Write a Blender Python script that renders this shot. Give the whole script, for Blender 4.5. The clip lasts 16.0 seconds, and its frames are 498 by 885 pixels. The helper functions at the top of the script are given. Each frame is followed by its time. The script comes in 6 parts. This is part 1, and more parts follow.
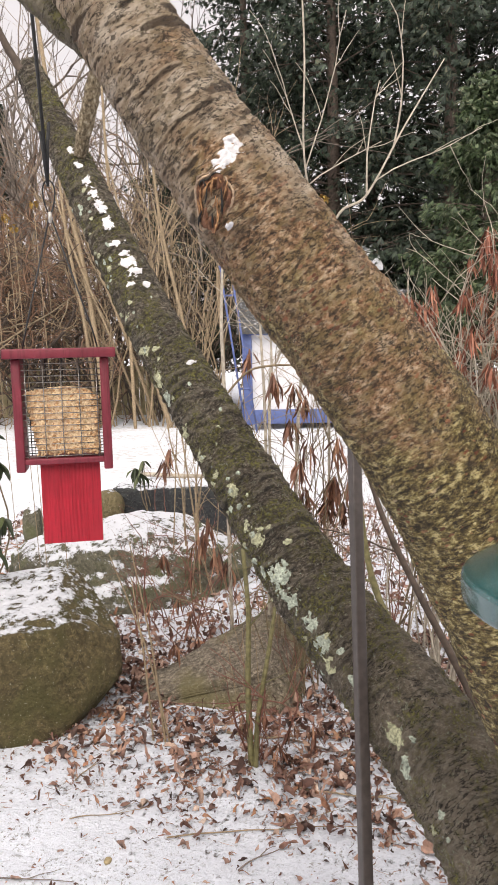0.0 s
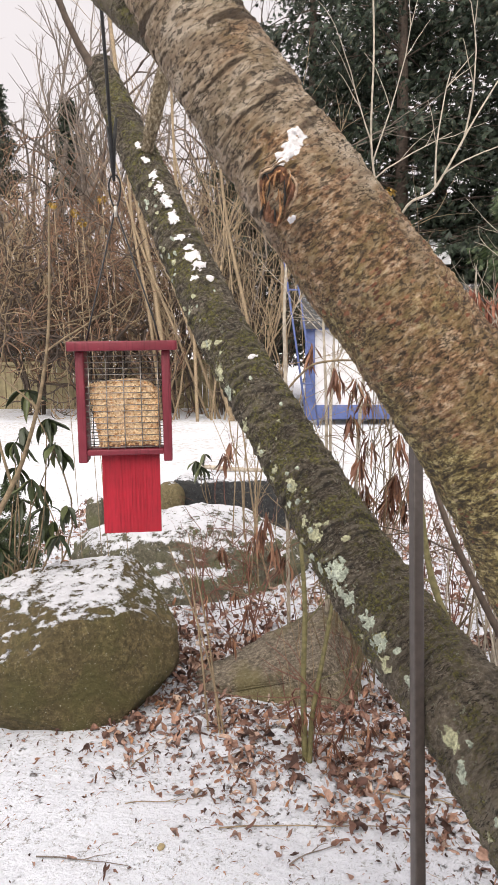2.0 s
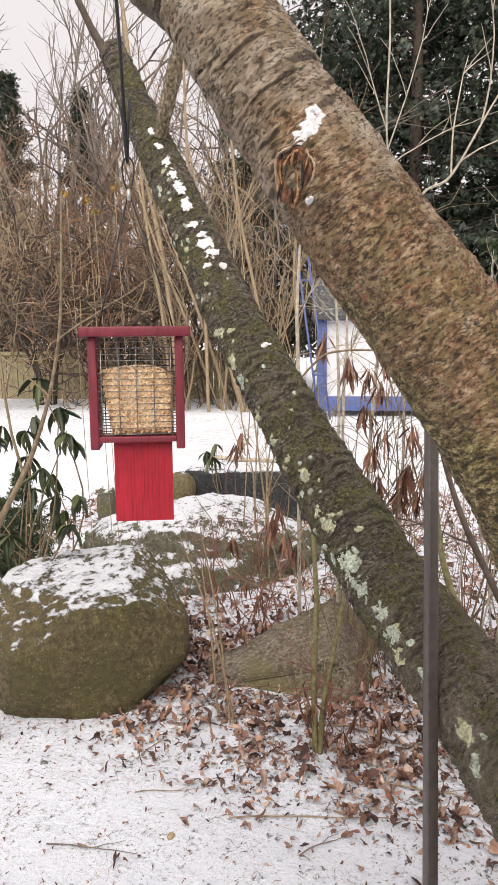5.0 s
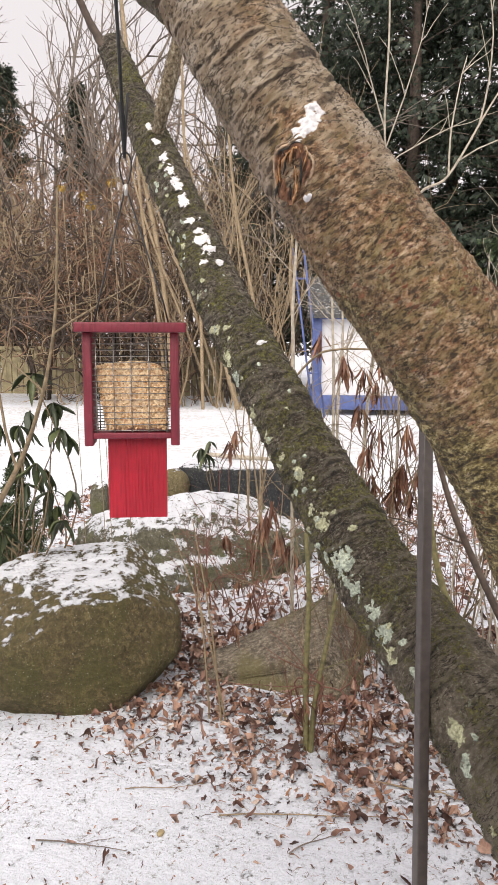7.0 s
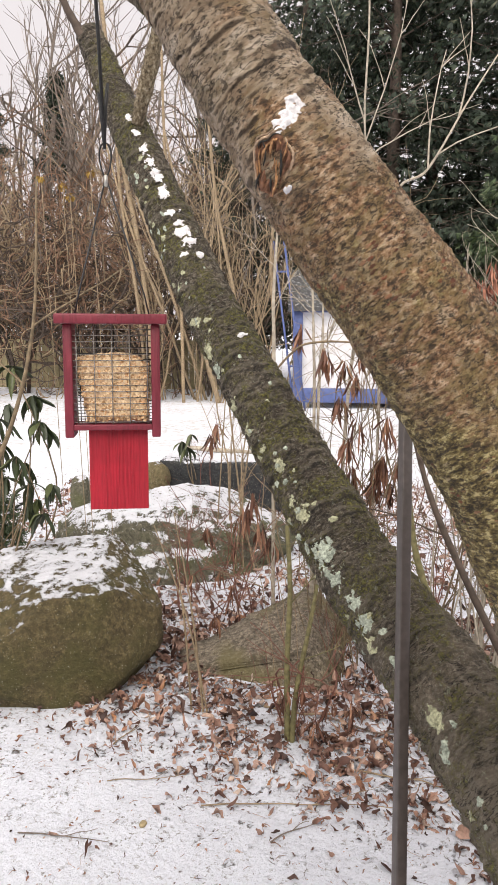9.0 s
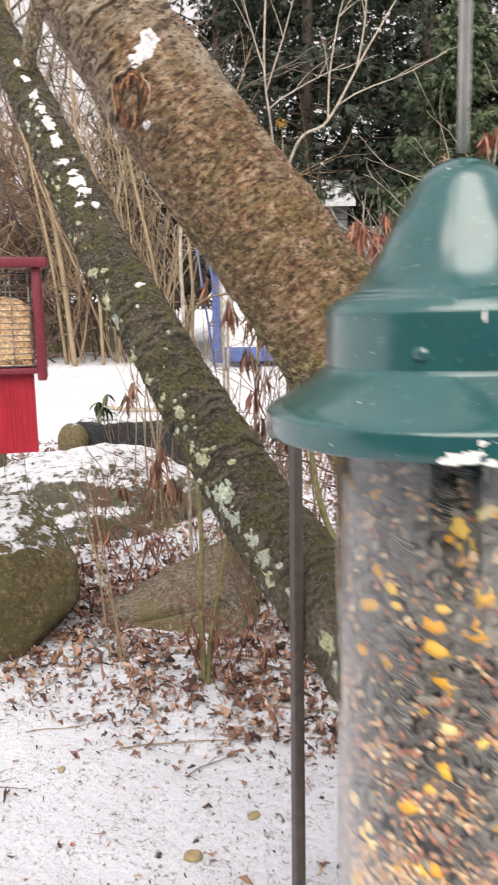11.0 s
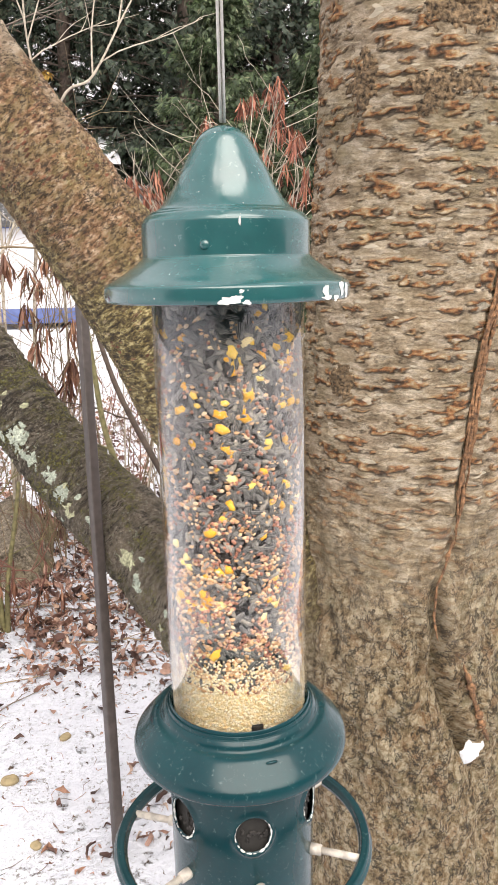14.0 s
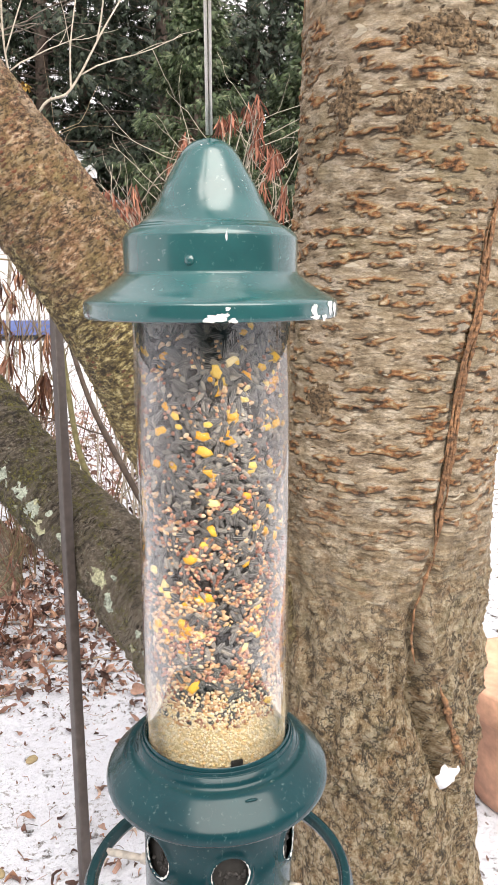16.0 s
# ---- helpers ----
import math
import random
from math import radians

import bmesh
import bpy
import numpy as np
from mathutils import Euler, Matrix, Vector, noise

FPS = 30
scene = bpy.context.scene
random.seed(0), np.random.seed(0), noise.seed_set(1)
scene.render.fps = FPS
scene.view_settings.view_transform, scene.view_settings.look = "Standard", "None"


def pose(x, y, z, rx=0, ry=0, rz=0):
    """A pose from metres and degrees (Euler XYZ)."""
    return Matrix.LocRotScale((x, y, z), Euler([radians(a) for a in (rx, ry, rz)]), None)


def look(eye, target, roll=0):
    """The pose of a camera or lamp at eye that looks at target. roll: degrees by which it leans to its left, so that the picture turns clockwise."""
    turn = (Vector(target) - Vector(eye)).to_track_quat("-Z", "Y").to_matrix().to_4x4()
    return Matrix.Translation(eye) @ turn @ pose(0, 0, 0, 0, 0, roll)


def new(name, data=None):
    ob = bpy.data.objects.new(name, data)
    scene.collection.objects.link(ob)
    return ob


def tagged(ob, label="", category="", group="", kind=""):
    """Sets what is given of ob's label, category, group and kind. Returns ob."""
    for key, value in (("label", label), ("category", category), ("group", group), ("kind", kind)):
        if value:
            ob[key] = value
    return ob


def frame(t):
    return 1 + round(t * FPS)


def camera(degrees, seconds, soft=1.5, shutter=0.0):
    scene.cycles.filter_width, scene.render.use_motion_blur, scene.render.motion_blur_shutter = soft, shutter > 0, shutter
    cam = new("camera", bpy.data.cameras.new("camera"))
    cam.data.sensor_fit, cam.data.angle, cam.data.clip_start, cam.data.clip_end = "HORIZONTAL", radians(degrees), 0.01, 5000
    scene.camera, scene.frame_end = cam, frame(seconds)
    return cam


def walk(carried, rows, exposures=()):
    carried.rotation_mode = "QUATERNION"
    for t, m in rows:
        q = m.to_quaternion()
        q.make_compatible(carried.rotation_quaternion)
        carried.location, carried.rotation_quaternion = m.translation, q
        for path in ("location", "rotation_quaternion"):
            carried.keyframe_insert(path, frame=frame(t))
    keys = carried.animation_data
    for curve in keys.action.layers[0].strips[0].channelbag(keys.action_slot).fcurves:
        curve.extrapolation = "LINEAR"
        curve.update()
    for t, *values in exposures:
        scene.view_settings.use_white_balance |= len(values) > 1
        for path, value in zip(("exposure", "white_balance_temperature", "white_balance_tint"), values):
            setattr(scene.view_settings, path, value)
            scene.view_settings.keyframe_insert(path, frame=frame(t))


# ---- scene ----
cam = camera(36.4, 16.0, soft=1.1, shutter=0.4)
PATH = [
    (0, (0.0710, 0.0802, 1.5924), (-0.0250, 2.0645, 1.3621), -1.42),
    (0.5, (0.0700, 0.0830, 1.5893), (-0.0700, 2.0650, 1.3611), -1.47),
    (1, (0.0710, 0.0800, 1.5894), (-0.1190, 2.0584, 1.3654), -1.33),
    (1.5, (0.0750, 0.0832, 1.5923), (-0.1560, 2.0563, 1.3615), -0.98),
    (2, (0.0750, 0.0842, 1.5922), (-0.1820, 2.0528, 1.3506), -0.81),
    (2.5, (0.0700, 0.0930, 1.5879), (-0.2050, 2.0585, 1.3403), -0.63),
    (3, (0.0680, 0.0979, 1.5857), (-0.2180, 2.0609, 1.3312), -0.75),
    (5.5, (0.0670, 0.1018, 1.5835), (-0.2141, 2.0642, 1.3190), -0.44),
    (6, (0.0670, 0.1008, 1.5835), (-0.2060, 2.0645, 1.3201), -0.23),
    (6.5, (0.0670, 0.0999, 1.5846), (-0.2030, 2.0636, 1.3181), -0.13),
    (7, (0.0650, 0.1058, 1.5833), (-0.2040, 2.0691, 1.3129), 0.17),
    (7.5, (0.0630, 0.1107, 1.5801), (-0.1849, 2.0763, 1.3066), 0.10),
    (8, (0.0640, 0.1067, 1.5813), (-0.1699, 2.0731, 1.3008), 0.12),
    (10.3, (0.0780, 0.0963, 1.5717), (-0.0680, 2.0660, 1.2569), 0.12),
    (10.5, (0.0890, 0.0981, 1.5656), (-0.0270, 2.0663, 1.2300), -0.14),
    (11, (0.1450, 0.0531, 1.5445), (0.1190, 2.0151, 1.1571), -0.73),
    (11.5, (0.1780, -0.0115, 1.5302), (0.2620, 1.9370, 1.0873), -1.39),
    (12, (0.1620, -0.0621, 1.5163), (0.3569, 1.8673, 1.0272), -1.65),
    (12.5, (0.1260, -0.1265, 1.5100), (0.4250, 1.7840, 0.9995), -1.42),
    (13, (0.0940, -0.1673, 1.5157), (0.5010, 1.7229, 1.0041), -1.18),
    (13.5, (0.0840, -0.1583, 1.5143), (0.5790, 1.7134, 1.0125), -0.77),
    (14, (0.0930, -0.1483, 1.5149), (0.6360, 1.7141, 1.0285), -0.21),
    (14.5, (0.1030, -0.1470, 1.5219), (0.6601, 1.7164, 1.0554), 0.30),
    (15, (0.0920, -0.1440, 1.5207), (0.6661, 1.7179, 1.0693), 0.62),
    (15.5, (0.0820, -0.1382, 1.5165), (0.6809, 1.7176, 1.0724), 0.65),
    (16, (0.0920, -0.1262, 1.5150), (0.7059, 1.7243, 1.0692), 0.97),
]
walk(cam, [(t, look(eye, target, roll)) for t, eye, target, roll in PATH],
     exposures=[(0, 0.9), (8, 0.86), (10.5, 0.92), (12, 1.22), (16, 1.36)])

# ---- light ----
world = bpy.data.worlds.new("overcast_sky")
scene.world = world
world.use_nodes = True
wn = world.node_tree
wn.nodes.clear()
w_out = wn.nodes.new("ShaderNodeOutputWorld")
w_bg = wn.nodes.new("ShaderNodeBackground")
w_sky = wn.nodes.new("ShaderNodeTexSky")
w_sky.sky_type, w_sky.sun_disc = "NISHITA", False
w_sky.sun_elevation, w_sky.sun_rotation = radians(48), radians(178)
w_sky.air_density, w_sky.dust_density = 1.0, 4.0
w_dim = wn.nodes.new("ShaderNodeMix")
w_dim.data_type = "RGBA"
w_dim.blend_type = "MULTIPLY"
w_dim.inputs[0].default_value = 1.0
w_dim.inputs[7].default_value = (0.1, 0.1, 0.1, 1)
w_mix = wn.nodes.new("ShaderNodeMix")
w_mix.data_type = "RGBA"
w_mix.inputs[0].default_value = 0.93
w_mix.inputs[7].default_value = (0.97, 0.9, 0.905, 1)
wn.links.new(w_sky.outputs[0], w_dim.inputs[6])
wn.links.new(w_dim.outputs[2], w_mix.inputs[6])
wn.links.new(w_mix.outputs[2], w_bg.inputs[0])
w_bg.inputs[1].default_value = 0.54
wn.links.new(w_bg.outputs[0], w_out.inputs[0])

sun = new("sun", bpy.data.lights.new("sun", "SUN"))
sun.data.energy, sun.data.angle, sun.data.color = 2.4, radians(70), (1.0, 0.94, 0.85)
sun.matrix_world = look((0.5, -9, 12), (0, 2, 0))


# ---- material helpers ----
def material(name):
    m = bpy.data.materials.new(name)
    m.use_nodes = True
    nt = m.node_tree
    return m, nt, nt.nodes["Principled BSDF"]


def attr(nt, name):
    n = nt.nodes.new("ShaderNodeAttribute")
    n.attribute_name = name
    return n.outputs["Vector"]


def coords(nt):
    return nt.nodes.new("ShaderNodeTexCoord").outputs["Object"]


def scaled(nt, vec, s):
    n = nt.nodes.new("ShaderNodeMapping")
    n.inputs["Scale"].default_value = s
    nt.links.new(vec, n.inputs["Vector"])
    return n.outputs[0]


def grain(nt, vec, scale, detail=4.0, rough=0.55, distort=0.0):
    n = nt.nodes.new("ShaderNodeTexNoise")
    n.inputs["Scale"].default_value, n.inputs["Detail"].default_value = scale, detail
    n.inputs["Roughness"].default_value, n.inputs["Distortion"].default_value = rough, distort
    nt.links.new(vec, n.inputs["Vector"])
    return n.outputs["Fac"]


def cells(nt, vec, scale, feature="F1"):
    n = nt.nodes.new("ShaderNodeTexVoronoi")
    n.feature = feature
    n.inputs["Scale"].default_value = scale
    nt.links.new(vec, n.inputs["Vector"])
    return n.outputs["Distance"], n.outputs["Color"] if feature == "F1" else None


def ramp(nt, fac, *stops):
    n = nt.nodes.new("ShaderNodeValToRGB")
    el = n.color_ramp.elements
    while len(el) < len(stops):
        el.new(0.5)
    for e, (p, c) in zip(el, stops):
        e.position = p
        e.color = (*c, 1) if len(c) == 3 else c
    nt.links.new(fac, n.inputs[0])
    return n.outputs[0]


def mask(nt, fac, a, b):
    """0 below a, 1 above b."""
    n = nt.nodes.new("ShaderNodeMapRange")
    n.inputs["From Min"].default_value, n.inputs["From Max"].default_value = a, b
    nt.links.new(fac, n.inputs["Value"])
    return n.outputs[0]


def mixed(nt, fac, a, b, blend="MIX"):
    n = nt.nodes.new("ShaderNodeMix")
    n.data_type, n.blend_type = "RGBA", blend
    if isinstance(fac, (int, float)):
        n.inputs[0].default_value = fac
    else:
        nt.links.new(fac, n.inputs[0])
    for i, v in ((6, a), (7, b)):
        if isinstance(v, tuple):
            n.inputs[i].default_value = (*v, 1)
        else:
            nt.links.new(v, n.inputs[i])
    return n.outputs[2]


def maths(nt, op, a, b=0.0):
    n = nt.nodes.new("ShaderNodeMath")
    n.operation = op
    for i, v in ((0, a), (1, b)):
        if isinstance(v, (int, float)):
            n.inputs[i].default_value = v
        else:
            nt.links.new(v, n.inputs[i])
    return n.outputs[0]


def axis_of(nt, vec, i):
    n = nt.nodes.new("ShaderNodeSeparateXYZ")
    nt.links.new(vec, n.inputs[0])
    return n.outputs[i]


def relief(nt, bsdf, height, distance, strength=1.0):
    n = nt.nodes.new("ShaderNodeBump")
    n.inputs["Strength"].default_value, n.inputs["Distance"].default_value = strength, distance
    nt.links.new(height, n.inputs["Height"])
    nt.links.new(n.outputs[0], bsdf.inputs["Normal"])


def per_piece(nt):
    return nt.nodes.new("ShaderNodeNewGeometry").outputs["Random Per Island"]


def per_object(nt):
    return nt.nodes.new("ShaderNodeObjectInfo").outputs["Random"]


def plain(name, colour, rough=0.6, metal=0.0, vary=0.25, scale=60.0, bump=0.0004):
    """A paint, bark, metal or the like with grain at two scales."""
    m, nt, b = material(name)
    co = coords(nt)
    f = grain(nt, co, scale, 5)
    g = grain(nt, co, scale * 0.12, 3)
    dark = tuple(c * (1 - vary) for c in colour)
    light = tuple(min(1, c * (1 + vary)) for c in colour)
    c = mixed(nt, mask(nt, f, 0.35, 0.65), dark, light)
    c = mixed(nt, mask(nt, g, 0.35, 0.65), c, mixed(nt, 0.5, c, dark))
    nt.links.new(c, b.inputs["Base Color"])
    b.inputs["Roughness"].default_value, b.inputs["Metallic"].default_value = rough, metal
    if bump:
        relief(nt, b, f, bump)
    return m


def pieces(name, stops, rough=0.7, single=False, noise_scale=80.0, dirt=0.45):
    """Leaves, needles, seeds: each piece takes its own colour out of the row."""
    m, nt, b = material(name)
    r = per_object(nt) if single else per_piece(nt)
    c = ramp(nt, r, *stops)
    f = grain(nt, coords(nt), noise_scale, 4)
    c = mixed(nt, mask(nt, f, 0.3, 0.7), mixed(nt, dirt, c, (0.01, 0.008, 0.005)), c)
    nt.links.new(c, b.inputs["Base Color"])
    b.inputs["Roughness"].default_value = rough
    return m


def cracks(nt, vec, stretch, scale, width, detail=4.0):
    """Thin wandering lines, 1 on the line."""
    n = grain(nt, scaled(nt, vec, stretch), scale, detail, 0.6, 0.2)
    off = maths(nt, "ABSOLUTE", maths(nt, "SUBTRACT", n, 0.5))
    return mask(nt, off, width, width * 0.2)


# ---- bark ----
def times(nt, *fs):
    out = fs[0]
    for f in fs[1:]:
        out = maths(nt, "MULTIPLY", out, f)
    return out


def cherry_bark():
    m, nt, b = material("cherry_bark")
    v, mk = attr(nt, "rest"), attr(nt, "mark")
    z = axis_of(nt, v, 2)
    lent, lip, crumb = (axis_of(nt, mk, i) for i in range(3))
    fine = grain(nt, scaled(nt, v, (1, 1, 2.2)), 170, 6, 0.75)
    broad = grain(nt, v, 9, 4)
    mid = grain(nt, scaled(nt, v, (1, 1, 2.6)), 26, 6, 0.7)
    base = ramp(nt, mid, (0.36, (0.24, 0.175, 0.105)), (0.48, (0.44, 0.345, 0.23)), (0.6, (0.66, 0.555, 0.42)))
    blush = mask(nt, grain(nt, v, 6, 4), 0.48, 0.64)
    base = mixed(nt, maths(nt, "MULTIPLY", blush, 0.45), base, (0.56, 0.43, 0.31))
    base = mixed(nt, mask(nt, fine, 0.3, 0.6), mixed(nt, 0.5, base, (0.06, 0.042, 0.022)), base)
    moss = mask(nt, grain(nt, v, 7, 5), 0.5, 0.68)
    base = mixed(nt, maths(nt, "MULTIPLY", moss, 0.5), base, (0.2, 0.165, 0.075))
    # corky lenticels, broken into crumbs, with their shadow painted as a dark lip below
    chip = maths(nt, "ADD", maths(nt, "MULTIPLY", crumb, 0.6), maths(nt, "MULTIPLY", grain(nt, scaled(nt, v, (1, 1, 1.5)), 190, 5, 0.75), 0.4))
    cork = ramp(nt, chip, (0.36, (0.03, 0.018, 0.01)), (0.44, (0.13, 0.065, 0.03)), (0.53, (0.38, 0.165, 0.06)), (0.62, (0.48, 0.32, 0.16)), (0.72, (0.64, 0.53, 0.37)))
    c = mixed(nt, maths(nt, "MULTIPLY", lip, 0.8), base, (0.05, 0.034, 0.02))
    c = mixed(nt, lent, c, cork)
    line = maths(nt, "MULTIPLY", cracks(nt, v, (1, 1, 4), 40, 0.02), mask(nt, grain(nt, v, 20, 3), 0.45, 0.58))
    c = mixed(nt, maths(nt, "MULTIPLY", line, 0.5), c, (0.06, 0.042, 0.026))
    # pale oval scars
    scar = mask(nt, grain(nt, scaled(nt, v, (1, 1, 3.2)), 24, 1, 0.3), 0.71, 0.726)
    c = mixed(nt, maths(nt, "MULTIPLY", scar, 0.85), c, (0.66, 0.59, 0.46))
    # rough plated bark towards the foot
    foot = mask(nt, maths(nt, "ADD", z, maths(nt, "MULTIPLY", broad, 0.4)), 1.42, 1.1)
    chunk = grain(nt, scaled(nt, v, (1, 1, 0.75)), 60, 7, 0.78)
    scale_c = ramp(nt, chunk, (0.38, (0.05, 0.033, 0.014)), (0.44, (0.3, 0.2, 0.095)), (0.51, (0.52, 0.385, 0.22)), (0.58, (0.78, 0.66, 0.45)))
    patchy = grain(nt, v, 28, 4, 0.6)
    scale_c = mixed(nt, maths(nt, "MULTIPLY", mask(nt, patchy, 0.55, 0.64), 0.55), scale_c, (0.4, 0.2, 0.085))
    scale_c = mixed(nt, maths(nt, "MULTIPLY", mask(nt, patchy, 0.44, 0.34), 0.55), scale_c, (0.2, 0.175, 0.07))
    bit = grain(nt, scaled(nt, v, (1, 1, 1.2)), 120, 4, 0.65)
    scale_c = mixed(nt, maths(nt, "MULTIPLY", mask(nt, bit, 0.59, 0.64), 0.8), scale_c, (0.74, 0.65, 0.47))
    scale_c = mixed(nt, maths(nt, "MULTIPLY", mask(nt, bit, 0.41, 0.37), 0.8), scale_c, (0.04, 0.026, 0.014))
    flake = cracks(nt, v, (1, 1, 0.7), 30, 0.022, 6)
    scale_c = mixed(nt, maths(nt, "MULTIPLY", flake, 0.9), scale_c, (0.03, 0.022, 0.013))
    c = mixed(nt, maths(nt, "MULTIPLY", foot, 0.9), c, scale_c)
    nt.links.new(c, b.inputs["Base Color"])
    b.inputs["Roughness"].default_value = 0.82
    h = maths(nt, "ADD", maths(nt, "MULTIPLY", fine, 0.45), times(nt, lent, maths(nt, "ADD", chip, 0.2)))
    h = maths(nt, "SUBTRACT", h, maths(nt, "MULTIPLY", line, 0.5))
    h = maths(nt, "ADD", h, times(nt, foot, maths(nt, "SUBTRACT", maths(nt, "MULTIPLY", chunk, 2.6), maths(nt, "MULTIPLY", flake, 1.2))))
    relief(nt, b, h, 0.016)
    return m


def limb_bark():
    m, nt, b = material("limb_bark")
    v, mk = attr(nt, "rest"), attr(nt, "mark")
    z = axis_of(nt, v, 2)
    dash, rim, crumb = (axis_of(nt, mk, i) for i in range(3))
    broad = grain(nt, v, 9, 5)
    # pale weathered skin above, filmed with algae in places
    streak = grain(nt, scaled(nt, v, (1, 1, 3.0)), 24, 5, 0.65)
    upper = ramp(nt, streak, (0.38, (0.36, 0.255, 0.165)), (0.5, (0.54, 0.415, 0.29)), (0.62, (0.72, 0.6, 0.47)))
    upper = mixed(nt, times(nt, mask(nt, grain(nt, v, 15, 6, 0.75), 0.53, 0.57), 0.65), upper, (0.27, 0.2, 0.11))
    # ruddy scaly skin about the middle
    scaly = grain(nt, scaled(nt, v, (1, 1, 1.5)), 62, 7, 0.78)
    ruddy = ramp(nt, scaly, (0.4, (0.13, 0.066, 0.03)), (0.46, (0.34, 0.185, 0.09)), (0.53, (0.52, 0.325, 0.185)), (0.6, (0.76, 0.57, 0.39)))
    olive = times(nt, mask(nt, grain(nt, scaled(nt, v, (1, 1, 1.5)), 17, 6, 0.72), 0.47, 0.56), 0.65)
    ruddy = mixed(nt, olive, ruddy, (0.26, 0.185, 0.07))
    # streaky olive moss below
    felt = grain(nt, scaled(nt, v, (1, 1, 1.9)), 60, 7, 0.78)
    moss = ramp(nt, felt, (0.4, (0.04, 0.028, 0.011)), (0.46, (0.16, 0.115, 0.04)), (0.53, (0.33, 0.25, 0.09)), (0.6, (0.74, 0.63, 0.32)))
    sway = maths(nt, "MULTIPLY", maths(nt, "SUBTRACT", broad, 0.5), 1.3)
    up = mask(nt, maths(nt, "ADD", z, sway), 1.45, 1.65)
    low = mask(nt, maths(nt, "ADD", z, maths(nt, "MULTIPLY", maths(nt, "SUBTRACT", grain(nt, v, 7, 6, 0.65), 0.5), 1.9)), 1.42, 1.12)
    c = mixed(nt, up, ruddy, upper)
    c = mixed(nt, low, c, moss)
    # crisp dark pits and pale flakes
    pit = times(nt, mask(nt, crumb, 0.24, 0.18), maths(nt, "SUBTRACT", 1.0, maths(nt, "MULTIPLY", up, 0.6)))
    c = mixed(nt, maths(nt, "MULTIPLY", pit, 0.85), c, (0.04, 0.025, 0.013))
    flake = times(nt, mask(nt, crumb, 0.74, 0.82), mask(nt, grain(nt, v, 25, 3), 0.44, 0.56))
    c = mixed(nt, maths(nt, "MULTIPLY", flake, 0.7), c, (0.66, 0.52, 0.33))
    nick = mask(nt, grain(nt, scaled(nt, v, (1, 1, 2.4)), 95, 4, 0.65), 0.455, 0.425)
    c = mixed(nt, maths(nt, "MULTIPLY", nick, 0.7), c, (0.05, 0.032, 0.017))
    # dark lenticels across the limb, a highlight painted pale along their upper rim
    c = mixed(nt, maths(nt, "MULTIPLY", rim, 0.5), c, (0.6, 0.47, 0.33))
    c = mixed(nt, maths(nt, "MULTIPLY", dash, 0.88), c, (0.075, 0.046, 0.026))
    # rusty flecks
    wob = maths(nt, "MULTIPLY", maths(nt, "SUBTRACT", grain(nt, v, 130, 3, 0.6), 0.5), 0.95)
    d2, k2 = cells(nt, scaled(nt, v, (1, 1, 2.2)), 55)
    fl = times(nt, mask(nt, maths(nt, "ADD", d2, wob), 0.32, 0.24), mask(nt, axis_of(nt, k2, 0), 0.5, 0.55), mask(nt, broad, 0.38, 0.5))
    rust = times(nt, fl, maths(nt, "SUBTRACT", 1.0, maths(nt, "MULTIPLY", up, 0.85)))
    hue = ramp(nt, axis_of(nt, k2, 1), (0.2, (0.13, 0.04, 0.02)), (0.55, (0.36, 0.11, 0.05)), (0.9, (0.52, 0.26, 0.14)))
    c = mixed(nt, maths(nt, "MULTIPLY", rust, 0.85), c, hue)
    split = times(nt, cracks(nt, v, (1, 1, 2.6), 30, 0.02, 5), mask(nt, grain(nt, v, 12, 3), 0.45, 0.55))
    c = mixed(nt, maths(nt, "MULTIPLY", split, 0.9), c, (0.025, 0.016, 0.01))
    # plated bark where it leaves the trunk
    plates = grain(nt, scaled(nt, v, (1, 1, 0.8)), 85, 6, 0.75)
    plate_c = ramp(nt, plates, (0.34, (0.035, 0.026, 0.014)), (0.44, (0.17, 0.125, 0.07)), (0.54, (0.34, 0.265, 0.165)), (0.64, (0.6, 0.52, 0.38)))
    c = mixed(nt, mask(nt, maths(nt, "ADD", z, maths(nt, "MULTIPLY", broad, 0.3)), 0.72, 0.5), c, plate_c)
    nt.links.new(c, b.inputs["Base Color"])
    b.inputs["Roughness"].default_value = 0.7
    h = maths(nt, "ADD", maths(nt, "MULTIPLY", nick, -0.5), maths(nt, "ADD", maths(nt, "MULTIPLY", scaly, 0.9), maths(nt, "MULTIPLY", felt, 0.9)))
    h = maths(nt, "ADD", h, maths(nt, "SUBTRACT", maths(nt, "MULTIPLY", rust, 0.4), maths(nt, "MULTIPLY", split, 0.8)))
    relief(nt, b, h, 0.014)
    return m


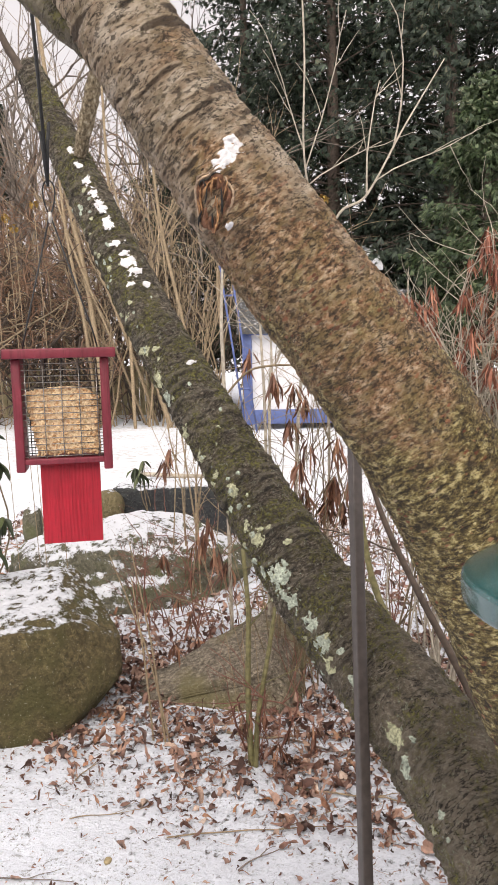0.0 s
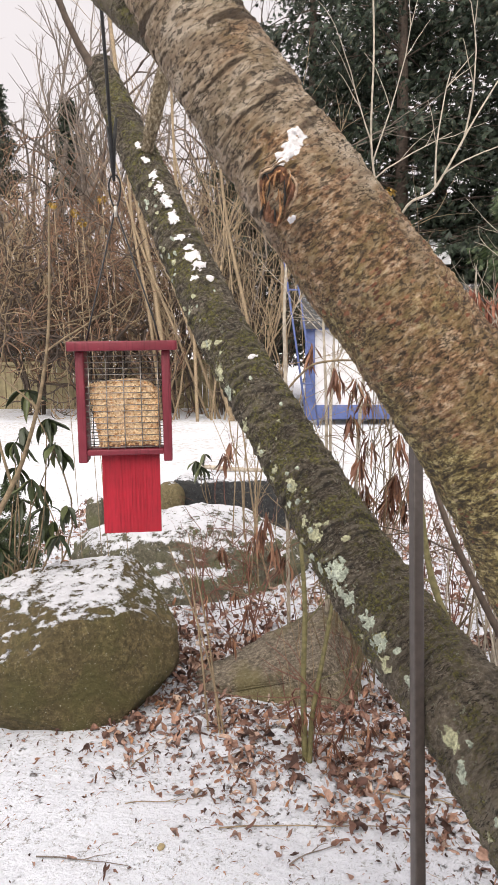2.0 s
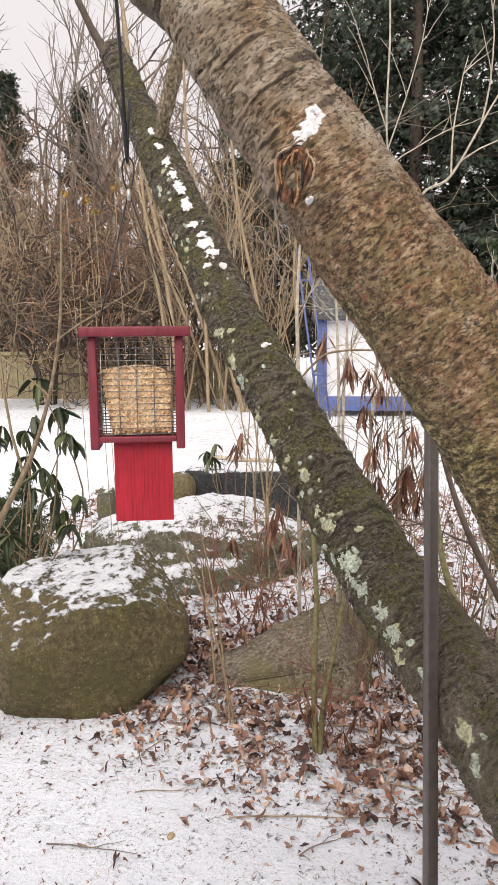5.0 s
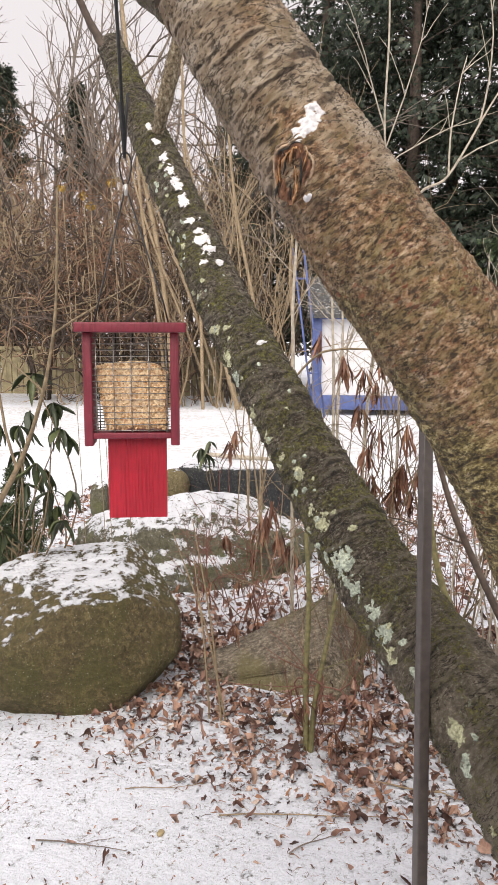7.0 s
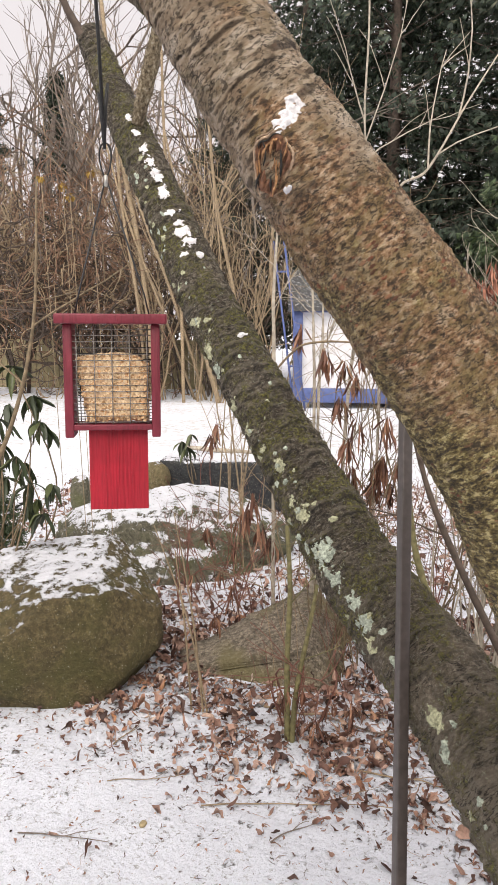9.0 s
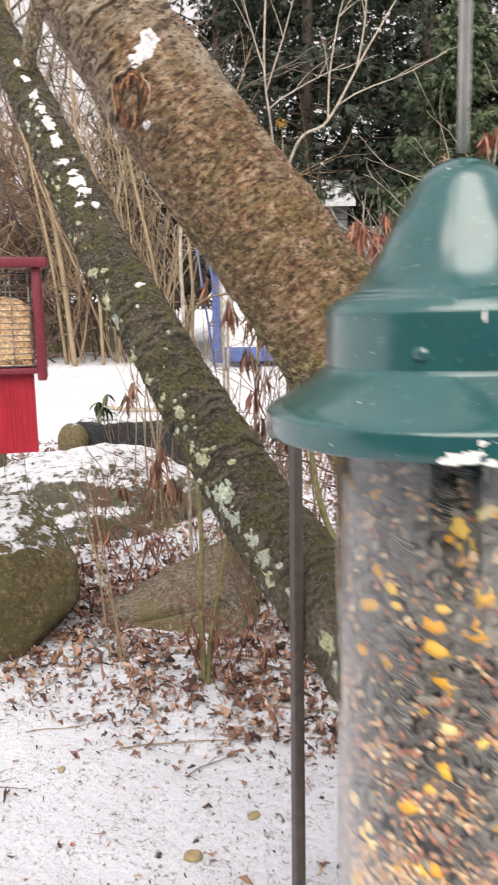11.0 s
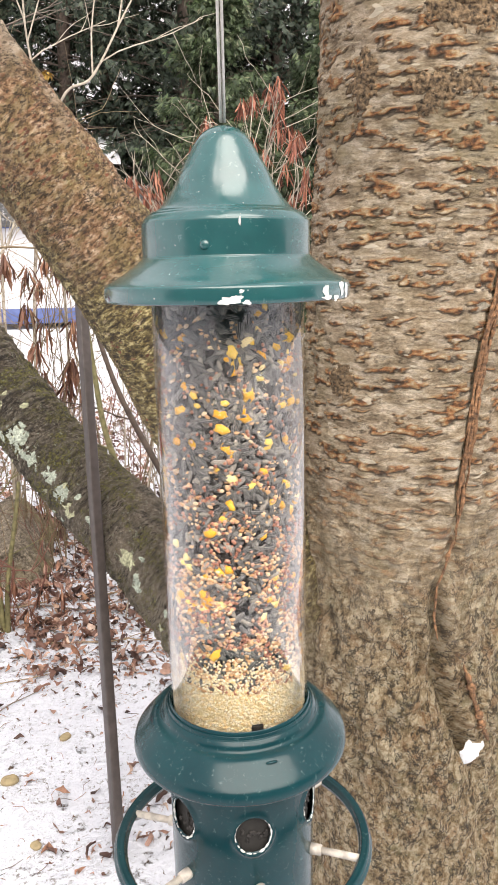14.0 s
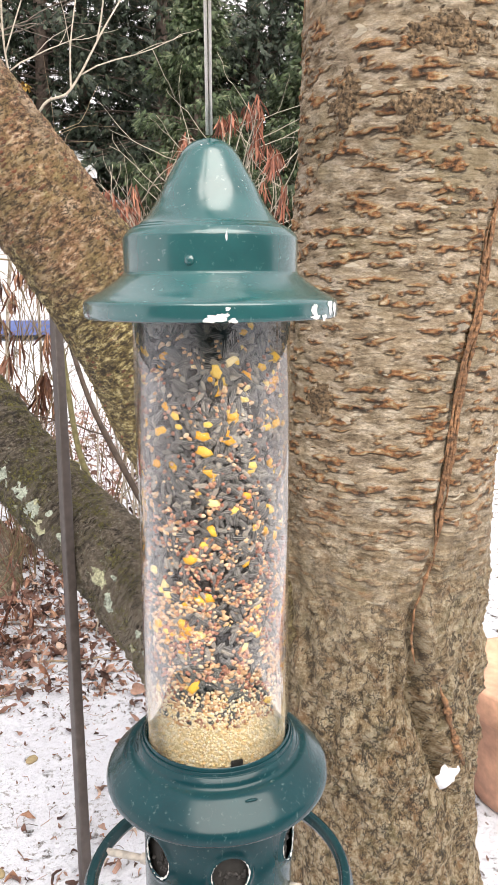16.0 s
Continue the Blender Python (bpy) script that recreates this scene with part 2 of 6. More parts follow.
def mossy_bark():
    m, nt, b = material("mossy_bark")
    v, mk = attr(nt, "rest"), attr(nt, "mark")
    ridge, lip = axis_of(nt, mk, 0), axis_of(nt, mk, 1)
    broad = grain(nt, v, 8, 4)
    fine = grain(nt, scaled(nt, v, (1, 1, 1.6)), 80, 7, 0.78)
    base = ramp(nt, fine, (0.38, (0.025, 0.019, 0.012)), (0.46, (0.085, 0.066, 0.044)), (0.54, (0.18, 0.146, 0.104)), (0.62, (0.42, 0.36, 0.28)))
    base = mixed(nt, mask(nt, broad, 0.4, 0.6), mixed(nt, 0.35, base, (0.05, 0.038, 0.026)), base)
    # base bark mixes paler towards the foot of the bole
    low_pale = mask(nt, maths(nt, "ADD", axis_of(nt, v, 2), maths(nt, "MULTIPLY", broad, 0.5)), 1.75, 1.15)
    base = mixed(nt, maths(nt, "MULTIPLY", low_pale, 0.45), base, (0.44, 0.37, 0.28))
    line = maths(nt, "MULTIPLY", cracks(nt, v, (1, 1, 3.4), 26, 0.035, 6), mask(nt, grain(nt, v, 14, 3), 0.4, 0.54))
    base = mixed(nt, maths(nt, "MULTIPLY", line, 0.85), base, (0.018, 0.013, 0.01))
    pale = mask(nt, grain(nt, scaled(nt, v, (1, 1, 2.4)), 60, 6, 0.75), 0.55, 0.64)
    base = mixed(nt, maths(nt, "MULTIPLY", pale, 0.6), base, (0.36, 0.32, 0.26))
    tuft = grain(nt, v, 120, 5, 0.7)
    moss = maths(nt, "MULTIPLY", mask(nt, grain(nt, v, 9, 6, 0.7), 0.46, 0.58), mask(nt, tuft, 0.36, 0.56))
    green = ramp(nt, tuft, (0.4, (0.05, 0.048, 0.01)), (0.52, (0.14, 0.132, 0.028)), (0.62, (0.3, 0.28, 0.07)))
    c = mixed(nt, maths(nt, "MULTIPLY", moss, 0.9), base, green)
    speck = mask(nt, grain(nt, v, 75, 6, 0.75), 0.6, 0.64)
    c = mixed(nt, maths(nt, "MULTIPLY", speck, 0.85), c, (0.42, 0.43, 0.31))
    c = mixed(nt, times(nt, lip, maths(nt, "SUBTRACT", 0.75, maths(nt, "MULTIPLY", low_pale, 0.5))), c, (0.02, 0.015, 0.01))
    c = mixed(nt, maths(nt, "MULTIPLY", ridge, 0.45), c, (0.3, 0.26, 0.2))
    nt.links.new(c, b.inputs["Base Color"])
    b.inputs["Roughness"].default_value = 0.85
    h = maths(nt, "ADD", maths(nt, "MULTIPLY", fine, 1.1), maths(nt, "MULTIPLY", moss, 0.4))
    h = maths(nt, "ADD", h, maths(nt, "SUBTRACT", maths(nt, "MULTIPLY", speck, 0.4), maths(nt, "MULTIPLY", line, 0.8)))
    relief(nt, b, h, 0.024)
    return m


def rock_surface(name, dark, light, moss, snow_bias, ragged=1.5):
    """Stone with lichen film; snow lies on the faces that look up."""
    m, nt, b = material(name)
    co = coords(nt)
    f = grain(nt, co, 40, 6, 0.7)
    g = grain(nt, co, 4, 5)
    c = mixed(nt, mask(nt, f, 0.4, 0.6), dark, light)
    c = mixed(nt, maths(nt, "MULTIPLY", mask(nt, grain(nt, co, 140, 4, 0.7), 0.44, 0.6), 0.6), c, dark)
    c = mixed(nt, maths(nt, "MULTIPLY", cracks(nt, co, (1, 1, 1), 6, 0.008, 5), 0.7), c, tuple(k * 0.4 for k in dark))
    c = mixed(nt, maths(nt, "MULTIPLY", mask(nt, grain(nt, co, 55, 5, 0.75), 0.58, 0.66), 0.45), c, tuple(min(1, k * 1.7) for k in light))
    c = mixed(nt, mask(nt, grain(nt, co, 14, 6, 0.7), 0.4, 0.6), mixed(nt, 0.55, c, dark), c)
    c = mixed(nt, mask(nt, g, 0.48, 0.62), c, mixed(nt, 0.65, c, moss))
    c = mixed(nt, mask(nt, grain(nt, co, 130, 3, 0.6), 0.66, 0.7), c, (0.46, 0.43, 0.34))
    nz = axis_of(nt, nt.nodes.new("ShaderNodeNewGeometry").outputs["Normal"], 2)
    drift = maths(nt, "ADD", nz, maths(nt, "MULTIPLY", maths(nt, "SUBTRACT", grain(nt, co, 15, 8, 0.8), 0.5), ragged))
    s = mask(nt, drift, snow_bias, snow_bias + 0.07)
    c = mixed(nt, s, c, (0.8, 0.81, 0.87))
    nt.links.new(c, b.inputs["Base Color"])
    b.inputs["Roughness"].default_value = 0.85
    relief(nt, b, maths(nt, "ADD", maths(nt, "ADD", f, maths(nt, "MULTIPLY", grain(nt, co, 12, 6, 0.7), 1.5)), s), 0.026)
    return m


def snow_ground():
    m, nt, b = material("snowy_ground")
    co = coords(nt)
    v = attr(nt, "litter")
    lit = axis_of(nt, v, 0)
    n1 = grain(nt, co, 16, 7, 0.72)
    n2 = grain(nt, co, 75, 5, 0.7)
    soil = ramp(nt, n2, (0.3, (0.035, 0.022, 0.016)), (0.5, (0.11, 0.068, 0.045)), (0.7, (0.21, 0.14, 0.1)))
    snow = mixed(nt, mask(nt, n2, 0.25, 0.5), (0.64, 0.66, 0.73), (0.78, 0.805, 0.885))
    bare = mask(nt, maths(nt, "ADD", n1, maths(nt, "MULTIPLY", lit, 0.055)), 0.62, 0.69)
    speck = maths(nt, "MULTIPLY", mask(nt, grain(nt, co, 60, 5, 0.72), 0.55, 0.62), mask(nt, grain(nt, co, 5, 5, 0.65), 0.42, 0.56))
    near = axis_of(nt, v, 1)
    far = maths(nt, "SUBTRACT", 1.0, near)
    stubble = times(nt, mask(nt, grain(nt, co, 9, 6, 0.75), 0.46, 0.6), mask(nt, grain(nt, co, 0.9, 3), 0.32, 0.52), far)
    snow = mixed(nt, maths(nt, "MULTIPLY", stubble, 0.65), snow, (0.36, 0.31, 0.24))
    c = mixed(nt, maths(nt, "MULTIPLY", bare, near), snow, soil)
    c = mixed(nt, maths(nt, "MULTIPLY", maths(nt, "MULTIPLY", speck, 0.8), near), c, (0.17, 0.15, 0.125))
    nt.links.new(c, b.inputs["Base Color"])
    b.inputs["Roughness"].default_value = 0.75
    relief(nt, b, maths(nt, "ADD", maths(nt, "ADD", maths(nt, "MULTIPLY", n2, 0.35), maths(nt, "MULTIPLY", n1, 1.3)), maths(nt, "MULTIPLY", bare, -0.8)), 0.02)
    return m


def green_paint():
    m, nt, b = material("green_enamel")
    co = coords(nt)
    g = grain(nt, co, 30, 5)
    c = mixed(nt, mask(nt, g, 0.3, 0.7), (0.0045, 0.062, 0.066), (0.0075, 0.088, 0.091))
    dust = maths(nt, "MULTIPLY", mask(nt, grain(nt, co, 260, 3, 0.7), 0.62, 0.75), 0.35)
    c = mixed(nt, dust, c, (0.25, 0.4, 0.38))
    chip = mask(nt, grain(nt, co, 420, 2, 0.5), 0.755, 0.77)
    c = mixed(nt, chip, c, (0.78, 0.78, 0.74))
    nt.links.new(c, b.inputs["Base Color"])
    nt.links.new(maths(nt, "ADD", maths(nt, "MULTIPLY", g, 0.16), 0.15), b.inputs["Roughness"])
    b.inputs["IOR"].default_value = 1.7
    b.inputs["Coat Weight"].default_value, b.inputs["Coat Roughness"].default_value, b.inputs["Coat IOR"].default_value = 0.6, 0.12, 1.5
    relief(nt, b, grain(nt, co, 45, 3), 0.0009, 0.5)
    return m


# Darker, bluer copy of the cap's green; the skirt's shade is in the colour.
def shaded_teal():
    m, nt, b = material("shaded_teal")
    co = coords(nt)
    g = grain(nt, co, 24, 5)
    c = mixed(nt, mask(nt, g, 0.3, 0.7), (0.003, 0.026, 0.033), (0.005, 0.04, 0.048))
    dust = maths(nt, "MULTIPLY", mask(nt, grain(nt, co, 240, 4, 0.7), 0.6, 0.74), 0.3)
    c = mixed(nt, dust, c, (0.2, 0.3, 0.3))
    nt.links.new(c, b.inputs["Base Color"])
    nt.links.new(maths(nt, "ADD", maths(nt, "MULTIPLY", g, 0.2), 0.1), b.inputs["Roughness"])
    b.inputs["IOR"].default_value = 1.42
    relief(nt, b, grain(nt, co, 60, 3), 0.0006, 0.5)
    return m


def clear_plastic():
    m, nt, b = material("clear_plastic")
    nt.nodes.remove(b)
    out = nt.nodes["Material Output"]
    tr = nt.nodes.new("ShaderNodeBsdfTransparent")
    tr.inputs[0].default_value = (0.995, 0.99, 0.985, 1)
    gl = nt.nodes.new("ShaderNodeBsdfGlossy")
    gl.inputs["Roughness"].default_value = 0.06
    lw = nt.nodes.new("ShaderNodeLayerWeight")
    gloss = maths(nt, "ADD", maths(nt, "MULTIPLY", maths(nt, "POWER", lw.outputs["Facing"], 2.0), 0.75), 0.01)
    mx = nt.nodes.new("ShaderNodeMixShader")
    nt.links.new(gloss, mx.inputs[0])
    nt.links.new(tr.outputs[0], mx.inputs[1])
    nt.links.new(gl.outputs[0], mx.inputs[2])
    nt.links.new(mx.outputs[0], out.inputs["Surface"])
    return m


def red_wood(name, colour, grooves):
    m, nt, b = material(name)
    co = coords(nt)
    f = grain(nt, scaled(nt, co, (1, 1, 0.06)), 220, 4, 0.6)
    g = grain(nt, co, 25, 5)
    c = mixed(nt, mask(nt, g, 0.3, 0.7), tuple(k * 0.75 for k in colour), colour)
    c = mixed(nt, maths(nt, "MULTIPLY", mask(nt, f, 0.5, 0.62), 0.5), c, tuple(k * 0.45 for k in colour))
    wear = mask(nt, grain(nt, co, 70, 6, 0.75), 0.64, 0.72)
    c = mixed(nt, maths(nt, "MULTIPLY", wear, 0.45), c, (0.34, 0.13, 0.14))
    nt.links.new(c, b.inputs["Base Color"])
    b.inputs["Roughness"].default_value = 0.48
    relief(nt, b, f, grooves)
    return m


def sunflower_hull():
    m, nt, b = material("sunflower_seed")
    r = per_piece(nt)
    co = coords(nt)
    c = ramp(nt, r, (0.0, (0.03, 0.03, 0.032)), (0.5, (0.08, 0.08, 0.08)), (0.85, (0.17, 0.165, 0.155)), (1.0, (0.4, 0.36, 0.3)))
    # pale stripes that run the length of each hull
    v = attr(nt, "rest")
    band = maths(nt, "SINE", maths(nt, "MULTIPLY", axis_of(nt, v, 1), 11.0))
    band = maths(nt, "ADD", band, maths(nt, "MULTIPLY", maths(nt, "SUBTRACT", grain(nt, co, 500, 3), 0.5), 2.4))
    c = mixed(nt, maths(nt, "MULTIPLY", mask(nt, band, 0.3, 0.8), 0.62), c, (0.5, 0.48, 0.45))
    nt.links.new(c, b.inputs["Base Color"])
    b.inputs["Roughness"].default_value = 0.42
    relief(nt, b, grain(nt, co, 650, 4, 0.7), 0.0016)
    return m


MAT = dict(
    house=plain("plain_grey_wall", (0.26, 0.25, 0.24), 0.7, vary=0.15, scale=3),
    trunk=cherry_bark(), limb=limb_bark(), mossy=mossy_bark(),
    snow=plain("snow", (0.78, 0.79, 0.84), 0.7, vary=0.1, scale=120, bump=0.002),
    thin_snow=plain("thin_snow", (0.68, 0.66, 0.68), 0.7, vary=0.22, scale=160, bump=0.002),
    ground=snow_ground(),
    boulder=rock_surface("boulder_stone", (0.075, 0.058, 0.024), (0.235, 0.18, 0.085), (0.085, 0.08, 0.022), 0.84, 1.9),
    slab=rock_surface("slab_stone", (0.11, 0.09, 0.066), (0.5, 0.42, 0.32), (0.22, 0.19, 0.08), 1.35, 1.9),
    mound=rock_surface("mound_stone", (0.08, 0.075, 0.05), (0.24, 0.22, 0.16), (0.12, 0.13, 0.05), 0.72, 3.2),
    slate=rock_surface("slate_stone", (0.02, 0.022, 0.025), (0.07, 0.073, 0.078), (0.05, 0.05, 0.045), 0.82),
    tanstone=rock_surface("tan_stone", (0.12, 0.095, 0.045), (0.26, 0.21, 0.11), (0.14, 0.12, 0.05), 0.98),
    green=green_paint(), teal=shaded_teal(), clear=clear_plastic(),
    chip=plain("bare_chip", (0.8, 0.79, 0.76), 0.6, vary=0.12, scale=300),
    wire=plain("steel_wire", (0.62, 0.6, 0.56), 0.35, 0.8, vary=0.15, scale=200),
    black=plain("black_wire", (0.02, 0.02, 0.022), 0.45, 0.0, vary=0.4, scale=200),
    seed_dark=plain("seed_mass", (0.05, 0.045, 0.042), 0.8, vary=0.6, scale=350, bump=0.002),
    dark=plain("dark_inside", (0.02, 0.018, 0.016), 0.8, vary=0.3, scale=200),
    pale_wood=plain("weathered_perch", (0.55, 0.5, 0.44), 0.6, vary=0.3, scale=150),
    red=red_wood("red_paint", (0.43, 0.012, 0.03), 0.0022),
    dull_red=red_wood("faded_red_paint", (0.22, 0.026, 0.045), 0.0012),
    suet=pieces("suet_crumbs", [(0.0, (0.5, 0.27, 0.12)), (0.35, (0.85, 0.55, 0.3)), (0.7, (0.95, 0.72, 0.46)), (1.0, (0.68, 0.34, 0.14))], 0.75),
    sunflower=sunflower_hull(),
    corn=pieces("cracked_corn", [(0.0, (0.85, 0.4, 0.02)), (0.5, (0.95, 0.58, 0.06)), (0.8, (0.95, 0.72, 0.2)), (1.0, (0.96, 0.82, 0.45))], 0.5, dirt=0.15),
    millet=pieces("red_millet", [(0.0, (0.42, 0.15, 0.1)), (0.6, (0.62, 0.3, 0.2)), (1.0, (0.78, 0.5, 0.35))], 0.5),
    kernel=pieces("pale_kernel", [(0.0, (0.6, 0.33, 0.15)), (0.5, (0.8, 0.52, 0.29)), (1.0, (0.92, 0.74, 0.5))], 0.55, dirt=0.2),
    grit=pieces("fine_millet_grain", [(0.0, (0.96, 0.68, 0.32)), (0.35, (1.0, 0.86, 0.56)), (1.0, (1.0, 0.95, 0.78))], 0.55, noise_scale=500, dirt=0.12),
    fines=plain("fine_millet", (0.97, 0.76, 0.46), 0.7, vary=0.22, scale=420, bump=0.0025),
    post=plain("brown_metal", (0.072, 0.059, 0.055), 0.38, 0.0, vary=0.22, scale=50),
    lichen=plain("grey_lichen", (0.38, 0.42, 0.34), 0.9, vary=0.45, scale=160, bump=0.003),
    yellow_lichen=plain("yellow_lichen", (0.4, 0.4, 0.26), 0.9, vary=0.45, scale=160, bump=0.003),
    heartwood=plain("cut_wood", (0.22, 0.105, 0.06), 0.75, vary=0.6, scale=120, bump=0.004),
    twig=plain("tan_twig", (0.3, 0.225, 0.14), 0.75, vary=0.35, scale=40, bump=0.002),
    pale_twig=plain("pale_twig", (0.42, 0.37, 0.3), 0.75, vary=0.3, scale=40, bump=0.002),
    grey_twig=plain("grey_branch", (0.19, 0.155, 0.13), 0.8, vary=0.35, scale=12, bump=0.002),
    rust_twig=plain("rusty_twig", (0.2, 0.115, 0.07), 0.75, vary=0.4, scale=12, bump=0.002),
    bark_stem=plain("brown_stem", (0.22, 0.165, 0.1), 0.75, vary=0.4, scale=40, bump=0.002),
    red_twig=plain("reddish_twig", (0.2, 0.085, 0.06), 0.7, vary=0.35, scale=40, bump=0.001),
    olive_twig=plain("olive_stem", (0.19, 0.17, 0.075), 0.7, vary=0.4, scale=50, bump=0.002),
    dark_twig=plain("dark_branch", (0.085, 0.062, 0.048), 0.8, vary=0.4, scale=30, bump=0.002),
    brown_leaf=pieces("withered_brown_leaf", [(0.0, (0.07, 0.028, 0.018)), (0.5, (0.2, 0.08, 0.045)), (1.0, (0.42, 0.22, 0.13))], 0.6),
    dead_leaf=pieces("withered_leaf", [(0.0, (0.13, 0.045, 0.028)), (0.5, (0.33, 0.11, 0.065)), (1.0, (0.52, 0.24, 0.15))], 0.6),
    litter=pieces("fallen_leaf", [(0.0, (0.045, 0.02, 0.015)), (0.25, (0.13, 0.06, 0.044)), (0.48, (0.31, 0.165, 0.12)), (0.7, (0.56, 0.38, 0.31)), (0.9, (0.38, 0.175, 0.095)), (1.0, (0.7, 0.56, 0.47))], 0.6),
    litter_one=pieces("fallen_leaf_single", [(0.0, (0.1, 0.05, 0.035)), (0.3, (0.2, 0.095, 0.065)), (0.6, (0.36, 0.2, 0.14)), (0.85, (0.46, 0.22, 0.1)), (1.0, (0.66, 0.5, 0.4))], 0.6, single=True),
    needles=pieces("evergreen_spray", [(0.0, (0.009, 0.019, 0.011)), (0.5, (0.02, 0.037, 0.021)), (0.85, (0.042, 0.066, 0.035)), (1.0, (0.1, 0.095, 0.055))], 0.65, noise_scale=6),
    juniper=pieces("juniper_spray", [(0.0, (0.016, 0.034, 0.012)), (0.5, (0.045, 0.075, 0.026)), (0.85, (0.09, 0.13, 0.05)), (1.0, (0.2, 0.2, 0.12))], 0.6, noise_scale=6),
    rhodo=pieces("evergreen_leaf", [(0.0, (0.02, 0.032, 0.01)), (0.6, (0.045, 0.065, 0.02)), (1.0, (0.13, 0.15, 0.05))], 0.42),
    blossom=pieces("spent_flower", [(0.0, (0.3, 0.16, 0.03)), (1.0, (0.5, 0.33, 0.06))], 0.8),
    fence=pieces("weathered_fence", [(0.0, (0.24, 0.2, 0.1)), (0.5, (0.4, 0.33, 0.2)), (1.0, (0.3, 0.3, 0.12))], 0.8, noise_scale=5),
    white_wall=plain("white_wall", (0.62, 0.61, 0.63), 0.6, vary=0.12, scale=6),
    blue=plain("blue_paint", (0.075, 0.105, 0.26), 0.5, vary=0.2, scale=12),
    siding=plain("grey_siding", (0.3, 0.31, 0.31), 0.7, vary=0.2, scale=8),
    terracotta=plain("terracotta", (0.66, 0.38, 0.26), 0.75, vary=0.2, scale=25),
    pebble=plain("tan_pebble", (0.34, 0.27, 0.15), 0.7, vary=0.25, scale=60),
)


# ---- geometry helpers ----
class Geo:
    """Gathers vertices and faces of one mesh."""

    def __init__(self):
        self.v, self.f, self.rest, self.mark = [], [], [], []

    def add(self, verts, faces):
        k = len(self.v)
        self.v.extend(verts)
        self.f.extend([tuple(i + k for i in f) for f in faces])

    def tube(self, pts, radii, segs=6, cap=True):
        pts = [Vector(p) for p in pts]
        n = len(pts)
        side = None
        rows = []
        for i, p in enumerate(pts):
            d = (pts[min(i + 1, n - 1)] - pts[max(i - 1, 0)])
            if d.length < 1e-9:
                d = Vector((0, 0, 1))
            d.normalize()
            if side is None:
                side = d.orthogonal().normalized()
            else:
                side = (side - d * side.dot(d))
                side = side.normalized() if side.length > 1e-6 else d.orthogonal().normalized()
            up = d.cross(side)
            r = radii[i]
            rows.append([tuple(p + (side * math.cos(2 * math.pi * j / segs) + up * math.sin(2 * math.pi * j / segs)) * r) for j in range(segs)])
        verts = [q for row in rows for q in row]
        faces = [(i * segs + j, i * segs + (j + 1) % segs, (i + 1) * segs + (j + 1) % segs, (i + 1) * segs + j)
                 for i in range(n - 1) for j in range(segs)]
        if cap:
            faces += [tuple(range(segs - 1, -1, -1)), tuple((n - 1) * segs + j for j in range(segs))]
        self.add(verts, faces)

    def lathe(self, profile, segs=96, centre=(0, 0, 0), close=False):
        """profile: (radius, z) rows."""
        cx, cy, cz = centre
        n = len(profile)
        verts = [(cx + r * math.cos(2 * math.pi * j / segs), cy + r * math.sin(2 * math.pi * j / segs), cz + z) for r, z in profile for j in range(segs)]
        last = n if close else n - 1
        faces = [(i * segs + j, i * segs + (j + 1) % segs, (i + 1) % n * segs + (j + 1) % segs, (i + 1) % n * segs + j)
                 for i in range(last) for j in range(segs)]
        self.add(verts, faces)

    def ellipsoid(self, m, nu=6, nv=4):
        """A small ball through the matrix m."""
        verts = [m @ Vector((0, 0, 1))]
        for i in range(1, nv):
            a = math.pi * i / nv
            verts += [m @ Vector((math.sin(a) * math.cos(2 * math.pi * j / nu), math.sin(a) * math.sin(2 * math.pi * j / nu), math.cos(a))) for j in range(nu)]
        verts.append(m @ Vector((0, 0, -1)))
        faces = [(0, 1 + j, 1 + (j + 1) % nu) for j in range(nu)]
        for i in range(nv - 2):
            a, c = 1 + i * nu, 1 + (i + 1) * nu
            faces += [(a + j, c + j, c + (j + 1) % nu, a + (j + 1) % nu) for j in range(nu)]
        a, e = 1 + (nv - 2) * nu, len(verts) - 1
        faces += [(a + j, e, a + (j + 1) % nu) for j in range(nu)]
        self.add([tuple(q) for q in verts], faces)

    def block(self, lo, hi, bevel=0.0, m=None):
        bm = bmesh.new()
        bmesh.ops.create_cube(bm, size=1)
        for w in bm.verts:
            w.co = Vector([(lo[k] + hi[k]) / 2 + w.co[k] * (hi[k] - lo[k]) for k in range(3)])
        if bevel:
            bmesh.ops.bevel(bm, geom=list(bm.edges), offset=bevel, segments=2, affect="EDGES", profile=0.6)
        bm.verts.index_update()
        verts = [tuple((m @ w.co) if m else w.co) for w in bm.verts]
        faces = [tuple(w.index for w in f.verts) for f in bm.faces]
        bm.free()
        self.add(verts, faces)

    def leaf(self, base, along, face, length, width, curl=0.3, fold=0.25, rows=4, crumple=0.0):
        """A curled leaf: its base, the way it runs, the way its face looks."""
        base, along = Vector(base), Vector(along).normalized()
        side = along.cross(Vector(face))
        side = side.normalized() if side.length > 1e-6 else along.orthogonal().normalized()
        nrm = side.cross(along)
        verts = []
        for i in range(rows + 1):
            u = i / rows
            w = width * 0.5 * (math.sin(math.pi * min(1, 0.06 + u * 0.94)) ** 0.75)
            bend = curl * length * (u * u)
            mid = base + along * (length * u * (1 - 0.25 * abs(curl) * u)) - nrm * bend
            verts += [tuple(mid - side * w + nrm * (fold * w)), tuple(mid - nrm * 0.0), tuple(mid + side * w + nrm * (fold * w))]
        if crumple:
            verts = [tuple(Vector(q) + noise.noise_vector(Vector(q) * (2.2 / length)) * (crumple * length)) for q in verts]
        faces = []
